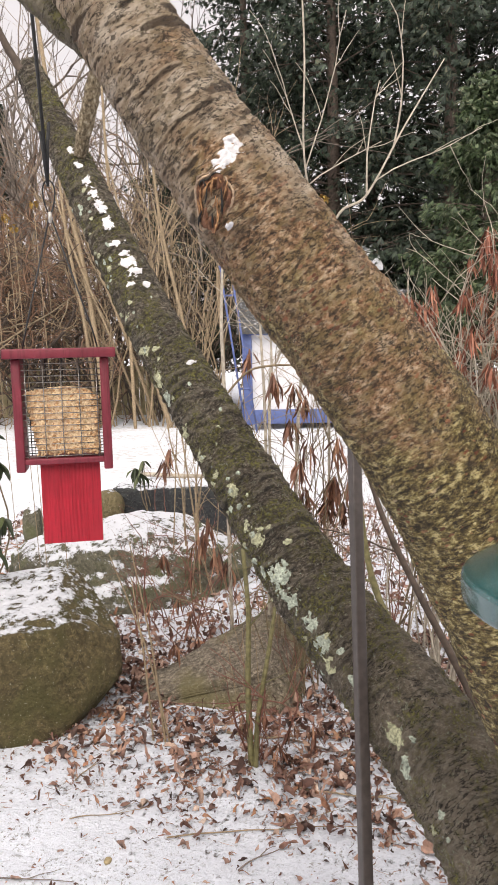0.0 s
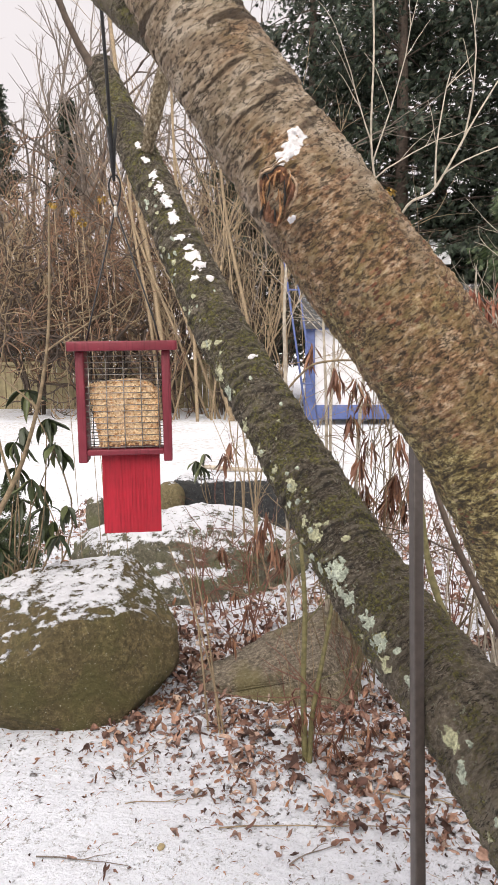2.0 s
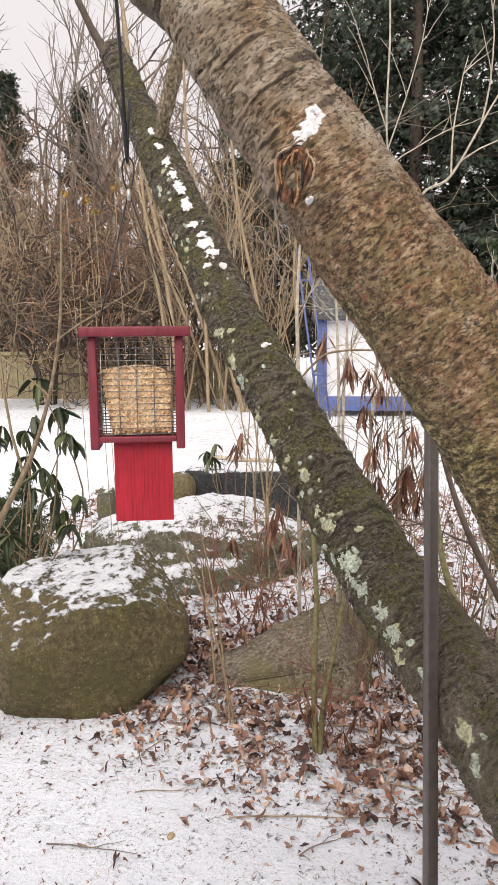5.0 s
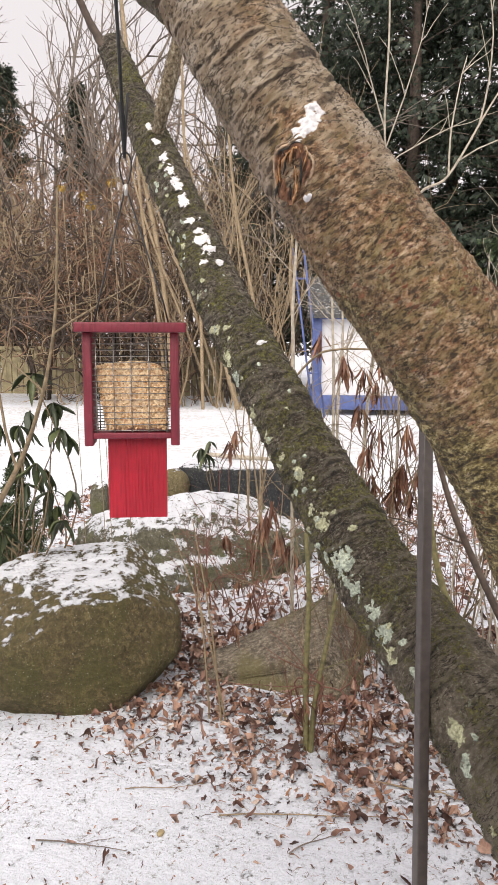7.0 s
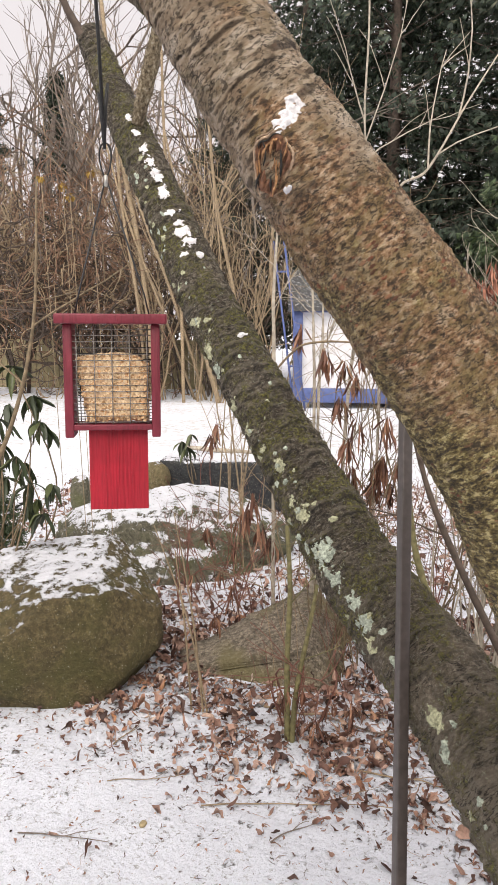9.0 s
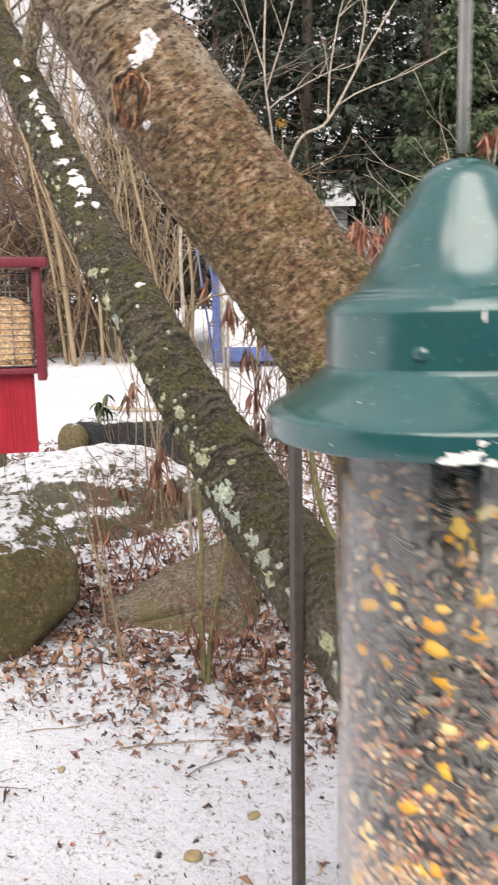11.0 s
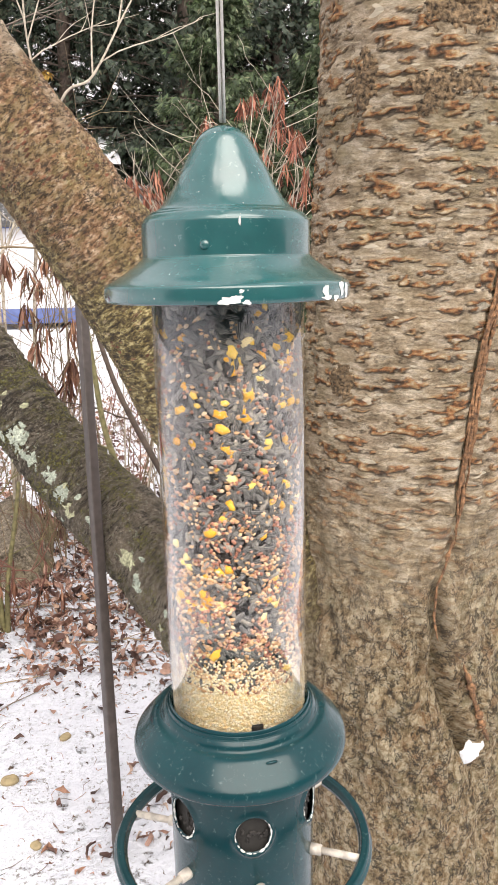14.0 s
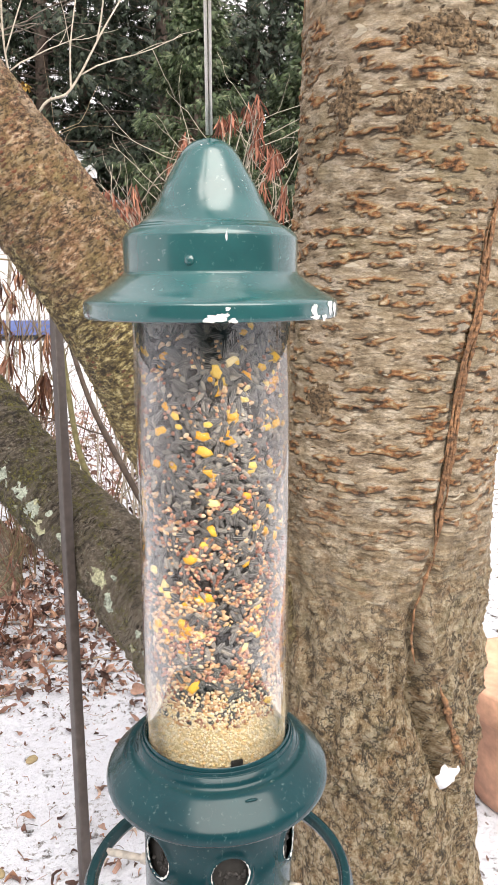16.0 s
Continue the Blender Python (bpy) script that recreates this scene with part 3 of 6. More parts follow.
        for i in range(rows):
            a, c = i * 3, i * 3 + 3
            faces += [(a, a + 1, c + 1, c), (a + 1, a + 2, c + 2, c + 1)]
        self.add(verts, faces)

    def mesh(self, name, smooth=True):
        me = bpy.data.meshes.new(name)
        me.from_pydata(self.v, [], self.f)
        if smooth:
            me.polygons.foreach_set("use_smooth", [True] * len(me.polygons))
        if self.rest:
            me.attributes.new("rest", "FLOAT_VECTOR", "POINT").data.foreach_set("vector", np.array(self.rest, dtype=np.float32).ravel())
        if self.mark:
            me.attributes.new("mark", "FLOAT_VECTOR", "POINT").data.foreach_set("vector", np.array(self.mark, dtype=np.float32).ravel())
        me.update()
        return me


def thing(name, label, category, place=(0, 0, 0), group="", kind=""):
    ob = new(name)
    ob.empty_display_size = 0.05
    ob.location = place
    return tagged(ob, label, category, group, kind)


def part(name, geo, mat, parent=None, label="", smooth=True, kind=""):
    """One mesh; geometry is given in world metres and laid into its parent."""
    me = geo if isinstance(geo, bpy.types.Mesh) else geo.mesh(name, smooth)
    if not me.materials:
        me.materials.append(MAT[mat])
    ob = new(name, me)
    if parent is not None:
        ob.parent = parent
        if parent.data is None:
            ob.matrix_parent_inverse = Matrix.Translation(-parent.location)
    if label:
        ob["label"] = label
    if kind:
        ob["kind"] = kind
    return ob


def solo(name, geo, mat, label, category, group="", kind="", smooth=True):
    return tagged(part(name, geo, mat, None, smooth=smooth), label, category, group, kind)


def spline(pts, n):
    """n+1 points on a smooth curve through pts (rows of any width)."""
    P = [np.array(p, float) for p in pts]
    P = [2 * P[0] - P[1], *P, 2 * P[-1] - P[-2]]
    out = []
    segs = len(P) - 3
    for i in range(n + 1):
        u = i / n * segs
        k = min(int(u), segs - 1)
        u -= k
        a, b, c, d = P[k:k + 4]
        out.append(0.5 * (2 * b + (c - a) * u + (2 * a - 5 * b + 4 * c - d) * u * u + (3 * b - a - 3 * c + d) * u ** 3))
    return out


def stem(rows, rings, segs, shape=None, rough=1.0, close=None):
    """A tapering bole along rows of (x, y, z, radius), with its unrolled place kept for the bark; close: the heights between which rings lie four times as near."""
    pts = spline(rows, rings)
    if close:
        pts = [p for i, p in enumerate(spline(rows, rings * 4)) if i % 4 == 0 or close[0] < p[2] < close[1]]
        rings = len(pts) - 1
    g = Geo()
    side, run = None, 0.0
    for i, p in enumerate(pts):
        c = Vector(p[:3])
        d = Vector(pts[min(i + 1, rings)][:3]) - Vector(pts[max(i - 1, 0)][:3])
        d.normalize()
        side = (side - d * side.dot(d)).normalized() if side else Vector((1, 0, 0)).cross(d).normalized()
        up = d.cross(side)
        if i:
            run += (c - Vector(pts[i - 1][:3])).length
        for j in range(segs):
            a = 2 * math.pi * j / segs
            n = side * math.cos(a) + up * math.sin(a)
            r = p[3]
            q = Vector((math.cos(a) * r, math.sin(a) * r, run))
            w = c + n * r
            r2 = 0.045 * r * noise.noise(q * 9) + rough * (0.0035 * noise.noise(q * 45) + 0.0018 * noise.noise(Vector((q.x * 60, q.y * 60, q.z * 190))))
            if shape:
                more, sign = shape(w, n, q)
                r2 += more
                g.mark.append(sign)
            g.v.append(tuple(w + n * r2))
            g.rest.append(tuple(q))
    for i in range(rings):
        for j in range(segs):
            g.f.append((i * segs + j, i * segs + (j + 1) % segs, (i + 1) * segs + (j + 1) % segs, (i + 1) * segs + j))
    g.f.append(tuple(range(segs - 1, -1, -1)))
    g.f.append(tuple(rings * segs + j for j in range(segs)))
    return g


def on_stem(rows, z, turn, lift=0.0):
    """A point on a stem's skin where its axis has height z; turn: degrees from facing the eye (-y) towards +x."""
    pts = spline(rows, 400)
    k = min(range(len(pts)), key=lambda i: abs(pts[i][2] - z))
    p = pts[k]
    d = (Vector(pts[min(k + 1, 400)][:3]) - Vector(pts[max(k - 1, 0)][:3])).normalized()
    if d.z < 0:
        d = -d
    front = (Vector((0, -1, 0)) - d * d.dot(Vector((0, -1, 0)))).normalized()
    right = d.cross(front).normalized()
    if right.x < 0:
        right = -right
    n = front * math.cos(radians(turn)) + right * math.sin(radians(turn))
    return Vector(p[:3]) + n * (p[3] + lift), n, d


def crust(g, centre, normal, run, size, seed, thick=0.004, stretch=1.3, radius=0.1):
    """A ragged raised patch that hugs a round stem."""
    rnd = random.Random(seed)
    n, d = Vector(normal), Vector(run)
    s = n.cross(d).normalized()
    ph = [rnd.uniform(0, 6.28) for _ in range(5)]
    k = 12 if size < 0.012 else 20
    rows = 3
    verts, faces = [], []
    for i in range(rows + 1):
        u = i / rows
        for j in range(k):
            a = 2 * math.pi * j / k
            r = size * (1 + 0.28 * math.sin(2 * a + ph[0]) + 0.22 * math.sin(3 * a + ph[1]) + 0.16 * math.sin(5 * a + ph[2]) + 0.1 * math.sin(9 * a + ph[3])) * u
            x, y = r * math.cos(a), r * math.sin(a) * stretch
            h = thick * (1 - u ** 3) + thick * 0.5 * noise.noise(Vector((x * 90 + seed, y * 90, 0))) - (0.004 if i == rows else 0)
            fall = radius - math.sqrt(max(1e-6, radius * radius - min(x * x, radius * radius * 0.98)))
            verts.append(tuple(Vector(centre) + s * x + d * y + n * (h - fall)))
    for i in range(rows):
        for j in range(k):
            faces.append((i * k + j, i * k + (j + 1) % k, (i + 1) * k + (j + 1) % k, (i + 1) * k + j))
    g.add(verts, faces)


def wander(p, d, length, n, bend, rnd, droop=0.0):
    """Points of a twig that strays."""
    p, d = Vector(p), Vector(d).normalized()
    out = [p.copy()]
    for _ in range(n):
        d = (d + Vector((rnd.gauss(0, bend), rnd.gauss(0, bend), rnd.gauss(0, bend) - droop))).normalized()
        p = p + d * (length / n)
        out.append(p.copy())
    return out


def branching(g, p, d, length, r, depth, rnd, bend=0.12, kids=3, spread=0.6, shrink=0.62, segs=5, tips=None, droop=0.0, steps=6):
    pts = wander(p, d, length, steps, bend, rnd, droop)
    g.tube(pts, [max(r * (1 - 0.55 * i / steps), 0.0006) for i in range(steps + 1)], segs, cap=False)
    if tips is not None:
        tips.append((pts[-1], (pts[-1] - pts[-2]).normalized(), depth))
    if depth <= 0:
        return
    for _ in range(kids):
        k = rnd.randint(max(1, steps // 3), steps)
        dd = (pts[k] - pts[k - 1]).normalized()
        v = (dd + Vector((rnd.gauss(0, spread), rnd.gauss(0, spread), rnd.gauss(0, spread)))).normalized()
        branching(g, pts[k], v, length * shrink * rnd.uniform(0.7, 1.2), r * 0.55, depth - 1, rnd, bend, kids, spread, shrink, max(3, segs - 1), tips, droop, steps)


# ---- ground ----
def smooth(a, b, x):
    u = min(1, max(0, (x - a) / (b - a)))
    return u * u * (3 - 2 * u)


def litter_at(x, y):
    """How thickly leaves lie, 0 to 1."""
    edge = y + 0.55 * x - 2.28 + 0.25 * noise.noise(Vector((x * 1.7, y * 1.7, 3)))
    d = smooth(-0.25, 0.55, edge) * (1 - smooth(7.0, 9.5, y))
    d = max(d, 0.75 * smooth(0.9, 0.5, math.hypot(x - 0.8, y - 1.3)))
    return d * (0.25 + 0.75 * smooth(-3.2, -0.9, x + 1.5 * smooth(3.4, 4.4, y)))


def ground_z(x, y):
    r = math.hypot(x, y - 3)
    k = max(0, 1 - r / 30)
    z = 0.025 * noise.noise(Vector((x * 1.3, y * 1.3, 0))) + 0.012 * noise.noise(Vector((x * 5, y * 5, 1)))
    z += 0.012 * litter_at(x, y) * noise.noise(Vector((x * 14, y * 14, 2)))
    return z * k + 0.05 * smooth(0.9, 0.2, math.hypot(x - 0.78, y - 1.15))


def make_ground():
    xs = np.concatenate([-np.geomspace(2500, 4.2, 26), np.linspace(-4, -1.6, 30)[:-1], np.linspace(-1.6, 1.6, 110), np.linspace(1.6, 4, 24)[1:], np.geomspace(4.2, 2500, 26)])
    ys = np.concatenate([-np.geomspace(2500, 2.2, 22), np.linspace(-2, 1, 24)[:-1], np.linspace(1, 4.5, 130), np.linspace(4.5, 10, 60)[1:], np.geomspace(10.3, 2500, 34)])
    g = Geo()
    lit = []
    for y in ys:
        for x in xs:
            g.v.append((float(x), float(y), ground_z(float(x), float(y))))
            near = 1 - smooth(8.5, 11, y) if y > 0 else 1.0
            lit.append((litter_at(float(x), float(y)), near * (1 - smooth(4, 7, abs(x))), 0.0))
    nx = len(xs)
    g.f = [(j * nx + i, j * nx + i + 1, (j + 1) * nx + i + 1, (j + 1) * nx + i) for j in range(len(ys) - 1) for i in range(nx - 1)]
    me = g.mesh("ground")
    me.attributes.new("litter", "FLOAT_VECTOR", "POINT").data.foreach_set("vector", np.array(lit, dtype=np.float32).ravel())
    return solo("ground", me, "ground", "thin crusty snow over brown soil and leaf mould", "ground", kind="structure")


make_ground()

# ---- the cherry tree: three boles from one foot ----
from mathutils.bvhtree import BVHTree

TRUNK = [(0.86, 1.14, -0.1, 0.31), (0.835, 1.13, 0.12, 0.24), (0.81, 1.125, 0.35, 0.205), (0.782, 1.12, 0.65, 0.203), (0.776, 1.12, 1.0, 0.204),
         (0.778, 1.12, 1.3, 0.199), (0.787, 1.12, 1.6, 0.19), (0.79, 1.12, 1.9, 0.189), (0.78, 1.13, 2.3, 0.175), (0.76, 1.15, 3.0, 0.16), (0.72, 1.2, 4.2, 0.13)]
LIMB = [(0.78, 1.16, 0.45, 0.13), (0.69, 1.17, 0.62, 0.12), (0.58, 1.18, 0.83, 0.115), (0.475, 1.185, 1.05, 0.109), (0.395, 1.19, 1.226, 0.104), (0.331, 1.19, 1.363, 0.1),
        (0.258, 1.19, 1.481, 0.096), (0.177, 1.19, 1.6, 0.092), (0.102, 1.19, 1.696, 0.088), (0.012, 1.19, 1.826, 0.082), (-0.063, 1.19, 1.928, 0.077),
        (-0.139, 1.19, 2.044, 0.07), (-0.215, 1.2, 2.17, 0.066), (-0.33, 1.22, 2.38, 0.06), (-0.5, 1.26, 2.75, 0.05), (-0.7, 1.3, 3.3, 0.035)]
BOLE = [(0.84, 1.2, 0.02, 0.15), (0.70, 1.30, 0.25, 0.14), (0.585, 1.41, 0.45, 0.13), (0.49, 1.53, 0.6, 0.124), (0.41, 1.67, 0.70, 0.12), (0.355, 1.75, 0.76, 0.117), (0.275, 1.88, 0.825, 0.114), (0.154, 2.03, 0.944, 0.108),
        (0.063, 2.15, 1.064, 0.105), (-0.066, 2.3, 1.247, 0.097), (-0.193, 2.42, 1.441, 0.091), (-0.350, 2.6, 1.675, 0.087), (-0.508, 2.8, 1.953, 0.08),
        (-0.66, 2.95, 2.24, 0.072), (-0.79, 3.1, 2.47, 0.065), (-0.935, 3.25, 2.76, 0.054)]
STUB = [(-0.665, 2.93, 2.33, 0.022), (-0.618, 2.88, 2.44, 0.028), (-0.585, 2.85, 2.53, 0.027), (-0.55, 2.82, 2.64, 0.02)]
KNOT, KNOT_OUT, KNOT_RUN = on_stem(LIMB, 1.818, -27)


def limb_form(w, n, q):
    """The knot's swelling and ridged lenticels that run round the limb."""
    d = (w - KNOT).length
    up = smooth(1.2, 1.7, q.z + 0.35 * noise.noise(q * 5))
    crumb = noise.noise(Vector((q.x * 70, q.y * 70, q.z * 165))) + 0.3 * noise.noise(q * 190)
    wave = q.z + 0.012 * noise.noise(q * 16)

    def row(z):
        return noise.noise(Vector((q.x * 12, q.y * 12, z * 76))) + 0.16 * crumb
    # rim: raised strip above each dash, which takes the painted highlight
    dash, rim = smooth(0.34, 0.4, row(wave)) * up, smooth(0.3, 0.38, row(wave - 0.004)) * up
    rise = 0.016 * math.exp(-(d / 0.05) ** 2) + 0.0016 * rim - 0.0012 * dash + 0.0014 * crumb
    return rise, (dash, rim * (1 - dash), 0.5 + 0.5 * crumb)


def bole_form(w, n, q):
    """Wrinkles round the mossy bole."""
    wave = q.z + 0.02 * noise.noise(q * 14)

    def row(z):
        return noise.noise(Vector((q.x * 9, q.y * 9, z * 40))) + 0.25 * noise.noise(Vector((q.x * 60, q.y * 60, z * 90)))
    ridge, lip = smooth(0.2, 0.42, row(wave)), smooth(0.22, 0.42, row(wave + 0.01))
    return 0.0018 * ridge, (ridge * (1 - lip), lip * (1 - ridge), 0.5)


def bare_form(w, n, q):
    return 0.0, (0.0, 0.0, 0.5)


def trunk_form(w, n, q):
    """A seam down one side of the bole, plated bark and a root flare below."""
    a = math.atan2(n.x, -n.y)
    seam_at = float(np.interp(w.z, (0.4, 0.58, 0.64, 0.7, 0.79, 0.9, 0.95, 1.0, 1.07, 1.15, 1.29, 1.44, 1.55, 1.65, 1.8), (0.5, 0.34, 0.16, 0.04, -0.1, -0.17, -0.15, -0.08, -0.02, 0.02, 0.07, 0.22, 0.28, 0.36, 0.5))) + 0.02 * math.sin(w.z * 31)
    s = 0.0
    if w.z < 1.68:
        deep = smooth(1.68, 1.6, w.z) * (0.012 + 0.036 * smooth(1.0, 0.78, w.z) * smooth(0.45, 0.62, w.z))
        s -= deep * math.exp(-((a - seam_at) / (0.045 + 0.1 * smooth(1.0, 0.75, w.z))) ** 2)
        s += 0.25 * deep * math.exp(-((a - seam_at + 0.11) / 0.05) ** 2)
        s += 0.25 * deep * math.exp(-((a - seam_at - 0.12) / 0.07) ** 2)
        s += 0.35 * deep * noise.noise(Vector((q.x * 34, q.y * 34, q.z * 16)))
    rough = smooth(1.25, 0.85, w.z)
    s += rough * (0.006 * noise.noise(Vector((q.x * 40, q.y * 40, q.z * 22))) + 0.004 * noise.noise(q * 90))
    # corky lenticels in rows, fewer among the plates
    crumb = noise.noise(Vector((q.x * 85, q.y * 85, q.z * 150)))
    clump = 0.22 * noise.noise(q * 30)
    wave = q.z + 0.01 * noise.noise(q * 9)

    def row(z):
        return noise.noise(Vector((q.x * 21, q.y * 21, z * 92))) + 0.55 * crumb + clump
    # lip: strip below each lenticel, slightly grooved and coloured as its shadow
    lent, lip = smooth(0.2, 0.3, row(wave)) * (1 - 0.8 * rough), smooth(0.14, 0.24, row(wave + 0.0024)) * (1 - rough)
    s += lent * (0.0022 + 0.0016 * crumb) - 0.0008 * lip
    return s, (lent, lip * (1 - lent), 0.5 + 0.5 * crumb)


cherry = thing("cherry_tree", "old multi-stemmed cherry tree with lenticelled, mossy bark", "tree", (0.8, 1.15, 0))
trunk_geo = stem(TRUNK, 380, 270, trunk_form, 1.3, (0.5, 1.9))
limb_geo = stem(LIMB, 300, 190, limb_form, 0.9, (0.6, 2.15))
bole_geo = stem(BOLE, 800, 150, bole_form, 2.4)
SKIN = {k: BVHTree.FromPolygons(g.v, g.f) for k, g in (("trunk", trunk_geo), ("limb", limb_geo), ("bole", bole_geo))}
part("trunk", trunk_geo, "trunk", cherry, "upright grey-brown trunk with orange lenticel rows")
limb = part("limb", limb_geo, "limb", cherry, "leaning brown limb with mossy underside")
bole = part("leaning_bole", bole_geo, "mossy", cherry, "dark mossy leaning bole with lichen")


def sheet(g, skin, p, n, d, wide, high, seed, thick, cover=0.25, cell=0.003, lumps=45.0):
    """A ragged film of snow or lichen laid over a stem's skin."""
    n, d = Vector(n), Vector(d)
    s = n.cross(d).normalized()
    nx, ny = int(2.4 * wide / cell) + 2, int(2.4 * high / cell) + 2
    grid = {}
    for j in range(ny):
        for i in range(nx):
            x, y = (i - nx / 2) * cell, (j - ny / 2) * cell
            q = Vector((x * lumps, y * lumps, seed * 3.7))
            m = 1.1 * (1 - math.hypot(x / wide, y / high)) + 0.7 * noise.noise(q) + 0.4 * noise.noise(q * 2.7) + 0.2 * noise.noise(q * 7) - cover
            hit = SKIN[skin].ray_cast(p + s * x + d * y + n * 0.07, -n, 0.25)
            if hit[0] is None:
                continue
            h = thick * max(-0.8, min(1, m / 0.3)) * (1 + 0.5 * noise.noise(q * 9))
            grid[i, j] = (len(g.v), m)
            g.v.append(tuple(hit[0] + hit[1] * (h if hit[1].dot(n) > 0 else -h)))
    for j in range(ny - 1):
        for i in range(nx - 1):
            quad = [grid.get(k) for k in ((i, j), (i + 1, j), (i + 1, j + 1), (i, j + 1))]
            if all(quad) and max(k[1] for k in quad) > 0:
                g.f.append(tuple(k[0] for k in quad))


def seam_angle(z):
    return float(np.interp(z, (0.4, 0.58, 0.64, 0.7, 0.79, 0.9, 0.95, 1.0, 1.07, 1.15, 1.29, 1.44, 1.55, 1.65, 1.8), (0.5, 0.34, 0.16, 0.04, -0.1, -0.17, -0.15, -0.08, -0.02, 0.02, 0.07, 0.22, 0.28, 0.36, 0.5)))


def make_seam():
    """Torn ribbons of bark along the seam in the trunk."""
    pts = spline(TRUNK, 400)
    rn = random.Random(15)
    for k, (z0, z1, off, r) in enumerate([(1.02, 1.66, 0.0, 0.0055), (1.05, 1.6, -0.028, 0.0045), (1.1, 1.66, 0.03, 0.0045), (1.2, 1.55, -0.045, 0.003), (0.85, 1.04, -0.02, 0.004), (0.6, 0.8, 0.26, 0.008)]):
        rows, rad = [], []
        n = 60
        for i in range(n + 1):
            z = z0 + (z1 - z0) * i / n
            p = min(pts, key=lambda q: abs(q[2] - z))
            a = seam_angle(z) + off + 0.012 * math.sin(z * 31) + 0.03 * noise.noise(Vector((z * 22, k, 0)))
            rr = p[3] + 0.001
            rows.append((p[0] + rr * math.sin(a), p[1] - rr * math.cos(a), z))
            rad.append(r * (0.45 + 1.3 * abs(noise.noise(Vector((z * 45, k * 3, 1))))) * min(1, 6 * min(i, n - i) / n + 0.15))
        g = Geo()
        g.tube(rows, rad, 7)
        part("bark_ribbon", g, "seam", cherry, "torn brown ribbon of bark along a crack")


part("overhead_branch", stem([(0.76, 1.15, 2.42, 0.07), (0.6, 0.9, 2.5, 0.05), (0.4, 0.6, 2.53, 0.04), (0.228, 0.42, 2.54, 0.034), (0.0, 0.1, 2.58, 0.026), (-0.3, -0.3, 2.7, 0.015)], 50, 24, bare_form), "mossy", cherry)
part("side_branch", stem([(-0.17, 1.2, 2.03, 0.034), (-0.225, 1.19, 2.06, 0.023), (-0.275, 1.19, 2.105, 0.02), (-0.35, 1.2, 2.18, 0.019), (-0.45, 1.24, 2.29, 0.018), (-0.7, 1.35, 2.6, 0.014)], 70, 32, bare_form), "mossy", limb)
part("dead_stub", stem(STUB, 40, 28, bare_form), "limb", bole, "pale broken stub of a branch")
part("top_branch", stem([(-0.88, 3.22, 2.66, 0.035), (-0.98, 3.2, 2.79, 0.017), (-1.06, 3.15, 2.98, 0.013), (-1.14, 3.1, 3.3, 0.01), (-1.24, 3.05, 3.9, 0.007)], 60, 24, bare_form), "dark_twig", bole)


def make_knot():
    """An old pruning wound: a split collar about ragged brown wood."""
    n = KNOT_OUT
    centre = KNOT + n * 0.0165
    up = Vector((0.35, 0, 1))
    up = (up - n * up.dot(n)).normalized()
    side = up.cross(n)
    if side.x < 0:
        side = -side

    def rim(a, r, lift):
        w = 1 + 0.12 * noise.noise(Vector((math.cos(a) * 1.5, math.sin(a) * 1.5, 3))) + 0.06 * math.sin(5 * a)
        return centre + side * (0.0235 * w * r * math.cos(a) * (1 + 0.22 * math.sin(a))) + up * (0.037 * w * r * math.sin(a)) + n * lift

    for k, (a0, a1, r, thick, lift, mat) in enumerate([(75, 250, 1.1, 0.0022, -0.003, "limb_scar"), (-20, 70, 1.05, 0.002, -0.004, "limb_scar"), (80, 240, 0.98, 0.0012, -0.001, "dark"),
                                                       (90, 235, 1.22, 0.0014, -0.005, "limb_scar"), (70, 140, 0.8, 0.0016, -0.001, "splinter_wood"), (150, 215, 0.82, 0.0014, -0.001, "splinter_wood")]):
        g = Geo()
        n_ = 36
        pts = [rim(radians(a0 + (a1 - a0) * i / n_), r * (1 + 0.05 * noise.noise(Vector((i * 0.33, k, 0)))), lift + 0.002 * noise.noise(Vector((i * 0.4, k, 5)))) for i in range(n_ + 1)]
        g.tube(pts, [thick * (0.25 + 0.75 * math.sin(math.pi * i / n_) ** 0.5) * (1 + 0.5 * noise.noise(Vector((i * 0.6, k, 9)))) for i in range(n_ + 1)], 9)
        part("wound_collar" if mat == "limb_scar" else "split" if mat == "dark" else "splinter", g, mat, limb, "callused collar round an old pruning cut" if mat == "limb_scar" else "")
    g = Geo()
    for r0 in range(16):
        for i in range(48):
            a = 2 * math.pi * i / 48
            r = 0.98 * r0 / 15
            q = Vector((r * math.cos(a) * 6, r * math.sin(a) * 1.2, 4))
            g.v.append(tuple(rim(a, r, -0.001 - 0.009 * (1 - r) + 0.008 * noise.noise(q) + 0.004 * noise.noise(q * 3))))
    g.f = [(k * 48 + i, k * 48 + (i + 1) % 48, (k + 1) * 48 + (i + 1) % 48, (k + 1) * 48 + i) for k in range(15) for i in range(48)]
    part("cut_wood", g, "heartwood", limb, "weathered brown heartwood")
    rs = random.Random(21)
    for k in range(16):
        x, y = rs.uniform(-0.7, 0.75), rs.uniform(-0.75, 0.6)
        ln = rs.uniform(0.3, 0.7)
        ends = [centre + side * (0.0235 * (x + 0.12 * i * rs.uniform(-1, 1))) + up * (0.037 * (y + ln * (i - 1) * 0.5)) + n * (0.001 + 0.0015 * i * rs.random()) for i in range(3)]
        g = Geo()
        g.tube(ends, [0.0006, rs.uniform(0.0012, 0.0024), 0.0004], 5)
        part("splinter", g, "splinter_wood" if k % 3 else "dark", limb)


